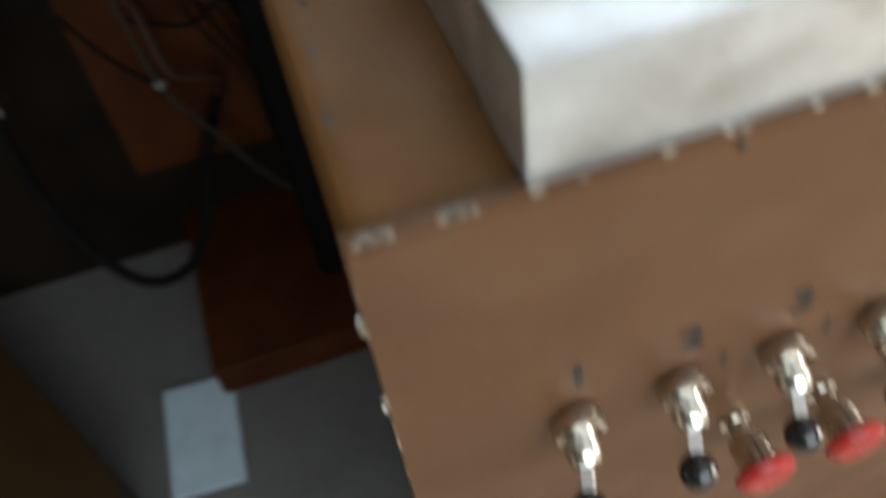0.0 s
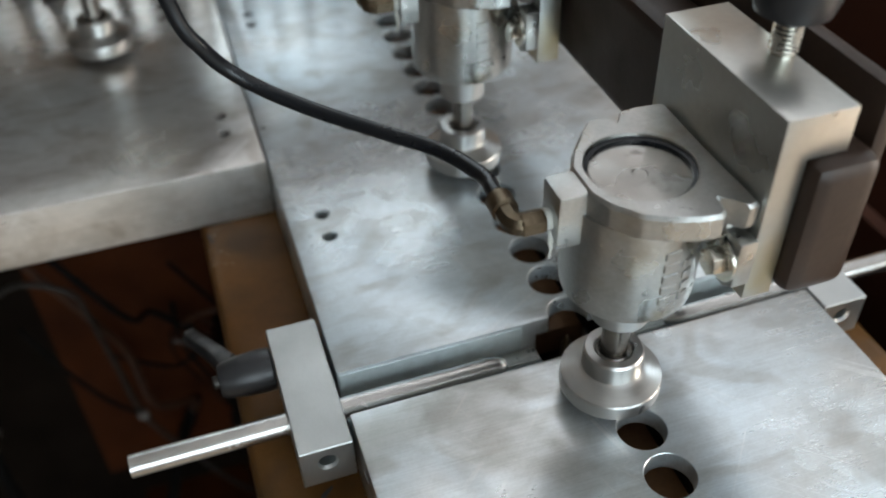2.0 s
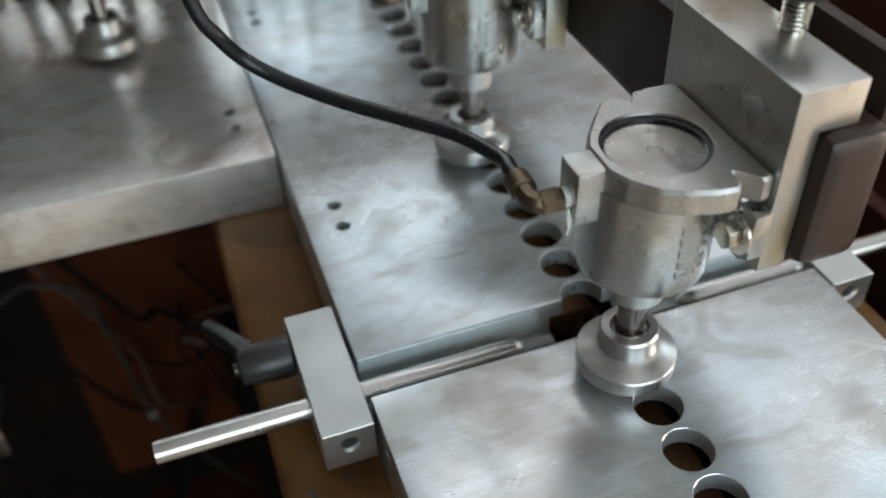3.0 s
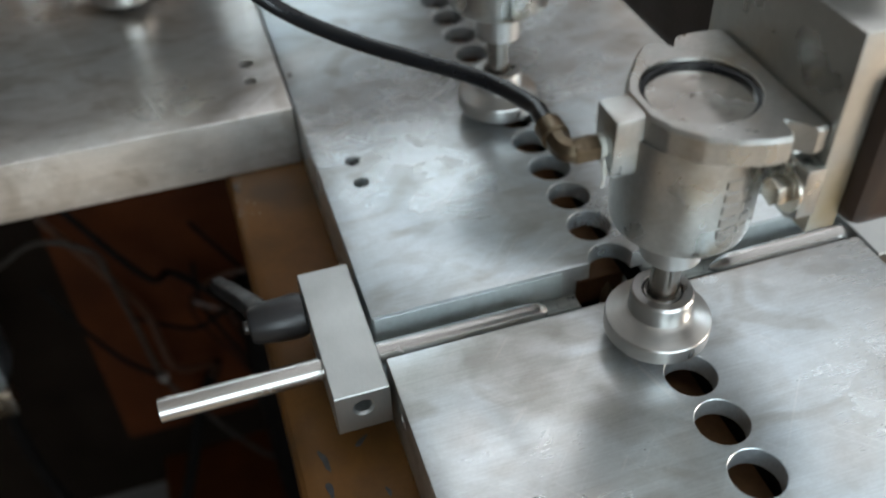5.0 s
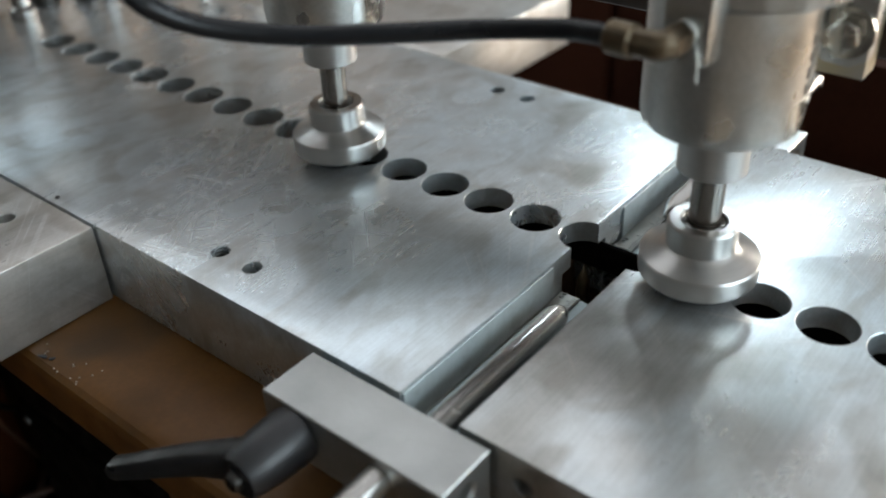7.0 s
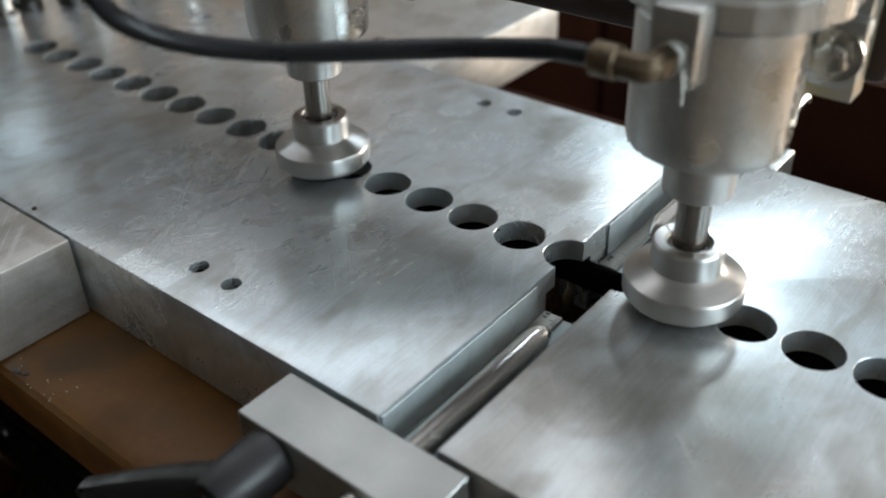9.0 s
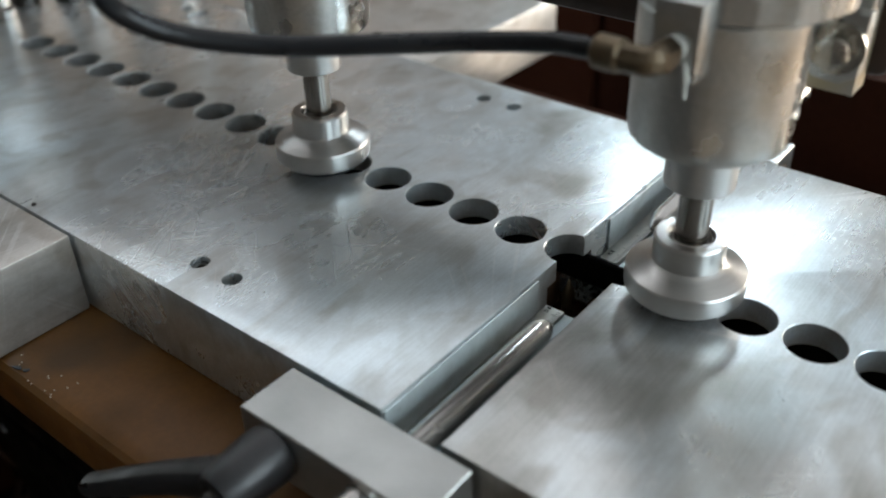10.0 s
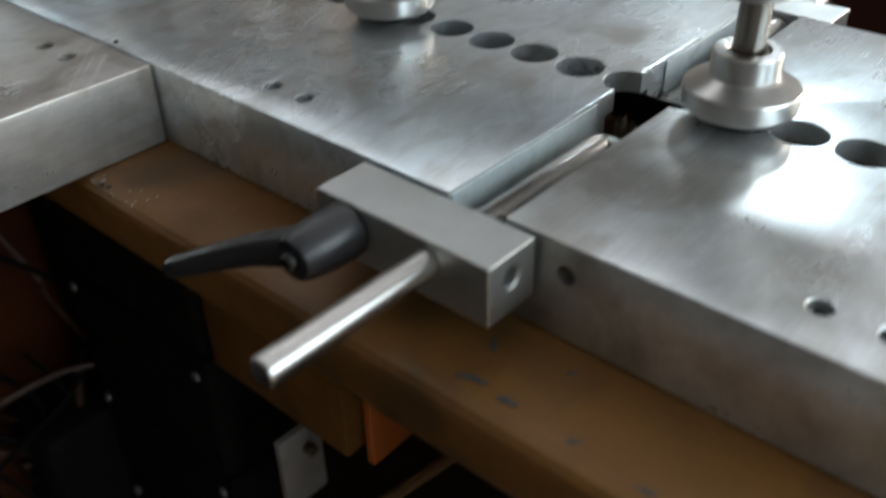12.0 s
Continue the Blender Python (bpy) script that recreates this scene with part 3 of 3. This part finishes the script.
            r = .0262 if grow is None else grow if grow > .02 else radii[i] + grow
            ring.append(fl.verts.new((r * math.cos(a), r * math.sin(a), z)))
        loops.append(ring)
    for p, q in zip(loops[:-1], loops[1:]):
        for i in range(n):
            fl.faces.new((p[i], p[(i + 1) % n], q[(i + 1) % n], q[i]))
    part("flange", fl, CAST, e)
    part("seal_ring", lathe([(.0240, 1.0520), (.0261, 1.0520), (.0261, 1.0578), (.0240, 1.0572)], seg=64), RUBBER, e, "black sealing ring")
    part("cover_disc", lathe([(0, 1.0500), (.0245, 1.0500), (.0245, 1.0550), (.0240, 1.0556), (.004, 1.0553), (.0035, 1.0548), (0, 1.0546)], seg=64), DISC, e, "turned cover disc with a worn sheen")
    part("port", box(-.0445, -.024, -.0098, .0098, 1.0285, 1.0588, .0026), CAST, e)
    part("lug", extrude([(-.048, 1.0165), (-.041, 1.012), (-.030, 1.013), (-.022, 1.020), (-.022, 1.0590), (-.0350, 1.0590), (-.0350, 1.0420), (-.048, 1.0420)], .0262, .0355, "x", .0014), CAST, e)
    part("rib", box(.0200, .0355, -.024, .038, 1.012, 1.0470, .002), CAST, e)
    bolt = part("bolt", extrude([(-.0385 + .0072 * math.cos(a), 1.0275 + .0072 * math.sin(a)) for a in [math.pi / 3 * k + .3 for k in range(6)]], .0170, .0240, "x", .0008), NICKEL, e, "zinc-plated hexagon bolt")
    part("washer", lathe([(0, 0), (.0105, 0), (.0110, .0004), (.0110, .0018), (0, .0018)], (.0258, -.0385, 1.0275), (-1, 0, 0), 40), NICKEL, bolt)
    # raised marks in two rows on the cylinder wall, unreadable bars
    for row, (a0, hs) in enumerate(((-1.50, 5), (-1.20, 4))):
        for i in range(hs):
            z = 1.004 + i * .0070 - row * .001
            a = a0
            c = Vector((.0336 * math.cos(a), .0336 * math.sin(a), z))
            own = box(-.0010, .0010, -.0042 if row == 0 else -.003, .0042 if row == 0 else .003, -.0023, .0023, .0004, 1)
            own.transform(Matrix.Translation(c) @ Matrix.Rotation(a, 4, "Z"))
            part("cast_mark", own, CAST, e)
    # elbow fitting with thread tape
    tp = lathe([(0, 0), (.0052, 0), (.0056, .003), (0, .003)], (-.0445, 0, 1.041), (-1, 0, 0), 20)
    tube([(-.0465, -.0055, 1.038), (-.0470, -.0068, 1.033), (-.0462, -.0070, 1.028), (-.0475, -.0078, 1.024)], .0007, 6, 4, tp)
    tube([(-.0465, -.0058, 1.037), (-.0455, -.0072, 1.032), (-.0460, -.0066, 1.027)], .0006, 6, 4, tp)
    part("thread_tape", tp, PTFE, e, "frayed white thread tape")
    el = bmesh.new()
    lathe([(0, 0), (.0058, 0), (.0062, .001), (.0062, .011), (.0056, .012), (0, .012)], (-.0475, 0, 1.041), (-1, 0, 0), 6, el)
    tube([(-.0560, 0, 1.041), (-.0595, .0008, 1.041), (-.0615, .004, 1.041), (-.0615, .012, 1.041)], .0056, 8, 5, el)
    elbow = part("elbow", el, BRASS, e, "tarnished brass elbow fitting")
    part("ferrule", rod(.0066, (-.0615, .011, 1.041), (-.0612, .0225, 1.041), .0010, 24), BRASS, elbow)
    return e


clamp_one = hold_down((-.006, -.0655, 0), "cast aluminium pneumatic clamp pressing down over the table gap")
clamp_two = copy_thing(clamp_one, pose(-.0105, .1700, 0))
tagged(clamp_two, "cast aluminium pneumatic clamp standing over the hole row")
clamp_three = copy_thing(clamp_one, pose(-.261, .446, 0))
tagged(clamp_three, "cast aluminium pneumatic clamp on the side plate")


def arm(at, label):
    """Slotted aluminium holder that carries a clamp on the brown bar, with its clamping screw and knob."""
    e = empty("clamp_holder", label, "clamp holder", "clamp holders", at=at)
    b = part("holder_block", extrude([(0, 0), (.015, 0), (.015, .0765), (.0345, .0765), (.0345, .099), (0, .099)], -.045, .055, "y", .0007), ARM_ALU, e, "stained aluminium block")
    cut(b, [rod(.0025, (-.01, -.030, .026), (.004, -.030, .026), .0002), rod(.0025, (-.01, .045, .030), (.004, .045, .030), .0002)])
    bm = rod(.0062, (.030, .004, .0985), (.030, .004, .120), .0004, 24)
    for i in range(8):
        lathe([(.0060, 0), (.0069, .0009), (.0060, .0018)], (.030, .004, .100 + i * .0022), (0, 0, 1), 24, bm)
    st = part("clamping_screw", bm, NICKEL, e, "zinc-plated threaded screw")
    part("knob", lathe([(0, .116), (.010, .116), (.017, .120), (.019, .127), (.018, .138), (.010, .143), (0, .143)], (.030, .004, 0), (0, 0, 1), 32), BLACK, st, "black plastic knob")
    return e


arm_one = arm((.030, -.066, 1.004), "stained aluminium clamp holder fixed on the brown bar")
arm_two = copy_thing(arm_one, pose(.0260, .170, 1.004))
arm_three = copy_thing(arm_one, pose(-.225, .446, 1.004))


def clamp_bar(x, y0, y1):
    e = empty("clamp_bar", "dark brown painted bar that carries the clamp holders", "bar", "clamp bars")
    part("bar", box(x, x + .034, y0, y1, 1.0065, 1.0800, .009, 4), BARPAINT, e)
    part("bar_plate", box(x + .0350, x + .0430, y0 + .012, y1, 1.000, 1.1055, .0015), BARPAINT, e)
    for y in (-.02, .05, .26, .50, .74):
        if y0 + .03 < y < y1:
            part("plate_bolt", rod(.006, (x + .0390, y, 1.105), (x + .0390, y, 1.112), .001, 16), NICKEL, e)
    part("bar_foot", box(x - .005, x + .045, .80, .86, TOP, 1.007, .003), BARPAINT, e)
    return e


clamp_bar(.0455, -.120, .90)
clamp_bar(-.2095, .330, .90)

# ---------------------------------------------------------------- air hoses
hose = part("air_hose", tube([(-.0672, -.0445, 1.041), (-.0668, -.036, 1.0405), (-.0668, -.022, 1.039), (-.078, .009, 1.0360), (-.102, .036, 1.0365), (-.128, .062, 1.0385), (-.154, .083, 1.046), (-.172, .092, 1.058),
                              (-.183, .090, 1.074), (-.193, .092, 1.095), (-.200, .105, 1.15), (-.19, .20, 1.26), (-.15, .40, 1.34), (-.05, .70, 1.36), (.02, .86, 1.30), (.06, .88, 1.1)], .0042, 16, 8), RUBBER)
tagged(hose, "glossy black air hose curving from the clamp fitting", "hose", "air hoses")
hose2 = part("air_hose", tube([(-.0717, .1910, 1.041), (-.0713, .1995, 1.0405), (-.0715, .218, 1.040), (-.075, .26, 1.052), (-.085, .31, 1.085), (-.085, .38, 1.15), (-.04, .55, 1.22), (.03, .78, 1.2), (.06, .88, 1.1)], .0042, 16, 8), RUBBER)
tagged(hose2, "glossy black air hose curving from the clamp fitting", "hose", "air hoses")


# ---------------------------------------------------------------- rear spindle row
def rear_head():
    e = empty("rear_drill_head", "rear row of steel spindles below added dark boxes", "drill head")
    # Both boxes are unseen; their heights set how dark the plates reflect.
    part("housing", box(-.62, -.165, .565, .70, 1.03, 1.20, .006), BARPAINT, e, "added dark box, unseen, shaping the plates' reflections")
    part("housing", box(-.1648, .34, .580, .70, 1.135, 1.20, .006), BARPAINT, e, "added dark box, unseen, shaping the plates' reflections")
    for i in range(28):
        x = -.56 + i * PITCH
        s = part("spindle", lathe([(0, .9003), (.0125, .9003), (.0125, .909), (.0085, .912), (.0075, .925), (.0075, 1.04 if x < -.17 else 1.14), (0, 1.04 if x < -.17 else 1.14)], (x, .590 + (.02 if i % 2 else 0), 0), seg=20), DARKSTEEL if i % 3 else STEEL, e)
    return e


rear_head()

# ---------------------------------------------------------------- machine frame
frame_thing = empty("machine_frame", "ochre and brown painted steel machine frame", "machine frame")
beam = part("side_beam", box(-.2115, -.060, -.2335, .95, .812, .8492, .012, 5), OCHRE, frame_thing, "ochre painted beam with chipped edges")
part("side_beam", box(.060, .2115, -.2335, .95, .812, .8492, .012, 5), OCHRE, frame_thing, "ochre painted beam with chipped edges")
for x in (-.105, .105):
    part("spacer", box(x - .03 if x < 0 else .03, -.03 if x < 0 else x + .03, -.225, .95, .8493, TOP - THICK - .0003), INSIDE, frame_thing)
chips = [(-.194, -.050, .0016, .0085, .2), (-.195, -.0695, .0017, .0062, .1), (-0.1710, -0.0430, .0013, .006, -.9), (-0.1650, -0.0800, .0011, .0035, .3), (-.199, -.135, .001, .004, .1), (-.196, -.102, .0012, .003, .5), (-.202, -.175, .001, .006, 0), (-.206, .215, .001, .003, .4), (-.204, .209, .001, .002, .8)]
for cx, cy, w, l, turn in chips:
    bm = bmesh.new()
    ring = [bm.verts.new((w * math.cos(a) * (1 + .35 * math.sin(3 * a + cx * 900)), l * math.sin(a) * (1 + .2 * math.sin(2 * a + cy * 700)), 0)) for a in [2 * math.pi * k / 14 for k in range(14)]]
    low = [bm.verts.new((v.co.x, v.co.y, -.0006)) for v in ring]
    bm.faces.new(ring)
    for k in range(14):
        bm.faces.new((ring[k], ring[(k + 1) % 14], low[(k + 1) % 14], low[k]))
    bm.transform(Matrix.Translation((cx, cy, .8496)) @ Matrix.Rotation(turn, 4, "Z"))
    part("paint_chip", bm, CHIP, beam)
random.seed(7)
for i in range(14):
    x, y = -.205 + random.uniform(-.004, .012), .205 + random.uniform(-.03, .02)
    part("dust_speck", lathe([(0, 0), (.0006, .0003), (.0005, .0007), (0, .0009)], (x, y, .8490), (0, 0, 1), 6), WORN, beam)
# INSIDE sheets have the cavity's shade put into their near-black colour.
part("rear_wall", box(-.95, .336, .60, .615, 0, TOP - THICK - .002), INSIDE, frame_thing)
part("right_wall", box(.345, .36, -.23, .06, 0, .886), MAROON, frame_thing, "dark maroon side sheet")
part("right_wall", box(.345, .36, .0601, .60, 0, .790), MAROON, frame_thing, "dark maroon side sheet")
part("spindle_carriage", box(-.0215, .0215, .018, .59, .845, .866, .001), CARRIAGE, frame_thing, "brown painted spindle carriage")
part("spindle_carriage", box(-.0215, .0215, -.218, -.050, .845, .866, .001), CARRIAGE, frame_thing, "brown painted spindle carriage")
part("slide_strip", box(.0188, .0218, -.218, .59, .8662, .8845, .0008, 1), DULLBLACK, frame_thing, "blackened slide strip bridging the gap")
part("inner_floor", box(-.058, .058, -.215, .59, .770, .788, .002), RUST, frame_thing)
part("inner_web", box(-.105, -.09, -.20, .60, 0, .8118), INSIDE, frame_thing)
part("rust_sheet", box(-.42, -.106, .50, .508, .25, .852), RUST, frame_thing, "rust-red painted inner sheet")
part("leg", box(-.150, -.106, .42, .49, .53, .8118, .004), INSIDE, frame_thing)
part("skirt", box(-.166, -.128, .072, .205, .690, .8118, .003), OCHRE, frame_thing, "ochre painted skirt below the beam")
part("cover_plate", box(-.154, -.106, .062, .068, .681, .8116, .001), ORANGE, frame_thing, "orange-red cover plate")
bracket = part("bracket", box(-.172, -.136, .135, .141, .595, .663, .002), BRACKET, frame_thing, "pale grey metal bracket")
part("bracket_bolt", rod(.005, (-.150, .135, .645), (-.150, .127, .645), .001, 6), BRASS, bracket, "brass bolt")
part("pipe", rod(.0042, (-.19, .073, .636), (-.09, .013, .700), .0008, 16), OCHRE, frame_thing, "thin ochre painted pipe")
part("foot_rail", box(-.41, -.11, .30, .62, .0, .06, .004), RUST, frame_thing)


def switch_panel():
    e = empty("switch_panel", "brown painted switch panel below the table edge", "control panel")
    part("front_sheet", box(-.2115, .345, -.2375, -.2345, .30, .8485, .0012), PANEL, e)
    part("top_edge", box(-.2115, .345, -.2370, -.2300, .8490, .8520, .001), PANEL, e, "folded panel edge")
    random.seed(11)
    for i in range(46):
        x = -.209 + random.random() ** 1.6 * .45
        w = random.uniform(.0008, .0055)
        part("worn_patch", box(x, x + w, -.2373, -.2362 + random.uniform(0, .003), .8512, .8523, .0003, 1), WORN, e)
    for i in range(12):
        z = .835 - random.random() ** 1.4 * .30
        part("worn_patch", box(-.2119, -.2108, -.2378, -.2366, z - random.uniform(.002, .010), z, .0004, 1), WORN, e)
    part("side_sheet", box(-.2115, -.2085, -.2345, -.20, .30, .8115, .0008), PANEL, e)
    for x in (-.076, .09):
        part("edge_screw", rod(.0022, (x, -.2372, .845), (x, -.2386, .845), .0005, 14), DARKSTEEL, e)
    return e


panel = switch_panel()
for z in (.800, .742):
    tagged(part("edge_screw", rod(.0032, (-.2114, -.229, z), (-.2138, -.229, z), .0006, 14), NICKEL, panel), "")


def toggle(x):
    """Toggle valve: nickel fork, body, flat stem and black ball."""
    e = empty("toggle_lever", "nickel toggle lever with a glossy black ball", "toggle lever", "toggle levers", at=(x, -.2378, .697))
    f = bmesh.new()
    pts = [(.0125 * math.cos(a), .0125 * math.sin(a)) for a in [math.pi * k / 12 for k in range(13)]] + [(-.0088, -.003), (-.0080, .004), (0, .0075), (.0080, .004), (.0088, -.003)]
    extrude(pts, -.0110, -.0020, "y", .0012, f)
    part("fork", f, NICKEL, e, "cast nickel-plated fork")
    part("neck", lathe([(0, 0), (.0085, 0), (.0078, .006), (.0072, .012), (.0084, .014), (.0082, .018), (.0060, .022), (0, .023)], (0, -.002, .003), Vector((-.12, -.86, -.25)).normalized(), 28), NICKEL, e)
    a, b = Vector((-.002, -.018, -.002)), Vector((-.0065, -.0335, -.009))
    st = bmesh.new()
    own = box(-.0032, .0032, -.0016, .0016, 0, (b - a).length, .0004, 1)
    own.transform(Matrix.Translation(a) @ (b - a).to_track_quat("Z", "Y").to_matrix().to_4x4())
    join(st, own)
    stem = part("stem", st, STEEL, e, "flat steel stem")
    ball = bmesh.new()
    bmesh.ops.create_uvsphere(ball, u_segments=28, v_segments=16, radius=.0088)
    ball.transform(Matrix.Translation(b + (b - a).normalized() * .006))
    part("ball", ball, GLOSSBLACK, stem, "glossy black ball grip")
    return e


def red_knob(x, z):
    e = empty("push_button", "red mushroom push button with a nickel collar", "push button", "push buttons", at=(x, -.2378, z))
    part("collar", lathe([(0, 0), (.0085, 0), (.0085, .003), (.0052, .004), (.0052, .012), (.0094, .013), (.0102, .016), (.0102, .030), (0, .030)], (0, 0, 0), (0, -1, 0), 32), NICKEL, e)
    part("cap", lathe([(0, .0302), (.0145, .0302), (.0158, .0315), (.0156, .0340), (.0115, .0372), (0, .0385)], (0, 0, 0), (0, -1, 0), 40), RED, e, "red plastic cap")
    return e


toggle_row = [toggle(-.1335 + i * .0510) for i in range(6)]
for i in range(5):
    red_knob(-.0450 + i * .0490, .637)


def lettering(text, x, z, size, turn=0.0):
    cu = bpy.data.curves.new("figure", "FONT")
    cu.body, cu.size, cu.extrude, cu.align_x, cu.offset = text, size, .0001, "CENTER", .0007
    tmp = new("tmp_text", cu)
    bpy.context.view_layer.update()
    me = bpy.data.meshes.new_from_object(tmp.evaluated_get(bpy.context.evaluated_depsgraph_get()))
    bpy.data.objects.remove(tmp)
    me.materials.clear()
    me.materials.append(INK)
    ob = new("handwritten_figure", me)
    ob.matrix_world = pose(x, -.2378, z, 90, turn, 0)
    ob.parent = panel
    return ob


for i, ch in enumerate("123"):
    lettering(ch, -.1310 + i * .0525, .7225, .024, -4)
for x, z in ((-.060, .702), (-.008, .702), (.012, .706)):
    ob = part("ink_mark", box(x - .0008, x + .0008, -.2379, -.2376, z - .006, z + .006), INK, panel)

# ---------------------------------------------------------------- inside the machine, below the side plate
cable = part("cable", tube([(-.46, .44, .64), (-.41, .43, .67), (-.362, .42, .651), (-.354, .42, .610), (-.347, .42, .542), (-.337, .42, .439), (-.307, .42, .364), (-.236, .42, .228), (-.114, .43, .117)], .0030, 10, 8), CABLE_GREY)
tagged(cable, "grey brown cable hanging inside the machine", "cable", "cables")
tie = part("cable_tie", lathe([(0, 0), (.0060, 0), (.0064, .002), (.0060, .007), (0, .007)], (-.3365, .42, .436), (-.3, 0, .9), 16), BRACKET)
tagged(tie, "pale tie clip round the hanging cable", "cable tie")
twin = part("cable", tube([(-.43, .44, .60), (-.40, .43, .53), (-.37, .424, .475), (-.341, .426, .432), (-.31, .427, .355), (-.238, .43, .215), (-.13, .44, .10)], .0030, 10, 8), DULLBLACK)
tagged(twin, "thin black cable tied to the hanging grey cable", "cable", "cables")
random.seed(23)
for i in range(18):
    # slack runs crossing the rust-red sheet in all directions
    xa, za = random.uniform(-.40, -.20), random.uniform(.40, .82)
    turn, long = random.uniform(-1.5, .5), random.uniform(.16, .34)
    p = []
    for j in range(6):
        u = j / 5
        p.append((xa + math.cos(turn) * long * u + random.uniform(-.018, .018), .488 - .05 * random.random() - .03 * math.sin(3.1 * u), za + math.sin(turn) * long * u - .05 * math.sin(3.1 * u) + random.uniform(-.02, .02)))
    c = part("cable", tube(p, random.choice((.0020, .0028, .0040)), 8, 6), random.choice((CABLE_RUST, DULLBLACK, DULLBLACK, DULLBLACK)))
    tagged(c, "slack dark cable hanging in the machine base", "cable", "cables")


def pump_housing():
    """Black housing below the beam, in bolted segments, with a black block behind."""
    e = empty("pump_housing", "black pump housing below the ochre beam", "machine housing")
    z = .8115
    for i in range(4):
        part("segment", box(-.172, -.112, .208, .400, z - .118, z, .010, 3), DULLBLACK, e)
        for y in (.222, .386):
            part("rivet", lathe([(0, 0), (.0042, 0), (.0036, .0018), (0, .0026)], (-.1722, y, z - .016), (-1, 0, 0), 14), GREYBOX, e, "dull grey rivet")
        z -= .122
    # Block added to darken the lower right of the rust-red sheet.
    part("motor", box(-.236, -.110, .402, .490, .0, .525, .022, 4), DULLBLACK, e)
    part("plinth", box(-.180, -.108, .204, .401, .0, .282, .004), DULLBLACK, e)
    return e


pump_housing()
loop = part("drain_hose", tube([(-.50, .50, .66), (-.53, .48, .45), (-.52, .45, .25), (-.46, .42, .14), (-.38, .42, .16), (-.32, .46, .30), (-.28, .50, .36)], .008, 14, 8), DULLBLACK)
tagged(loop, "thick black hose looping down in the machine", "hose")
valve = empty("valve_unit", "grey metal valve unit fixed inside the machine", "valve")
part("valve_body", box(-.56, -.49, .40, .46, .50, .57, .005), GREYBOX, valve)
part("valve_cap", box(-.525, -.488, .385, .415, .475, .515, .004), NICKEL, valve, "bright metal cap")
part("valve_mount", box(-.60, -.56, .42, .595, .49, .60, .003), GREYBOX, valve)
sheet = part("paper_sheet", box(-.505, -.409, .15, .315, -.003, .002), PAPER)
sheet.rotation_euler = (0, 0, -.04)
tagged(sheet, "pale blue paper lying on the workshop floor", "paper")
# The board's shade is in its dark ochre colour.
board = empty("ochre_side_board", "ochre board at the machine base, colour darkened for shade", "board")
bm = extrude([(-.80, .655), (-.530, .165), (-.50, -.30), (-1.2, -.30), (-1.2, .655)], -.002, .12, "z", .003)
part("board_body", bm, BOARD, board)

# ---------------------------------------------------------------- boards on the floor in front of the machine
deck = empty("floor_boards", "pale worn wooden boards on the workshop floor", "floor", kind="structure")
plank = mesh_of("floor_board", box(-.07, .07, -1.05, 1.05, 0, .022, .003, 1), WOOD)
for i in range(42):
    p = new("floor_board", plank)
    p.location, p.parent = (-3.0 + i * .145, -1.40, -.003), deck


# ---------------------------------------------------------------- dark box added beside the machine
# Made-up maroon box, placed to keep the background past the right plate dark.
chest = empty("tool_cabinet", "added dark maroon box that hides the bright floor", "cabinet")
part("cabinet_body", box(.90, 1.75, -.08, 1.60, 0, .74, .006), MAROON, chest)
part("cabinet_top", box(.89, 1.76, -.09, 1.61, .741, .765, .004), MAROON, chest)
for i in range(3):
    d = part("cabinet_door", box(.885, .8995, -.07 + i * .557, .47 + i * .557, .05, .72, .003), MAROON, chest)
    part("handle", rod(.006, (.872, .40 + i * .557, .50), (.872, .40 + i * .557, .60), .001, 12), DARKSTEEL, d)
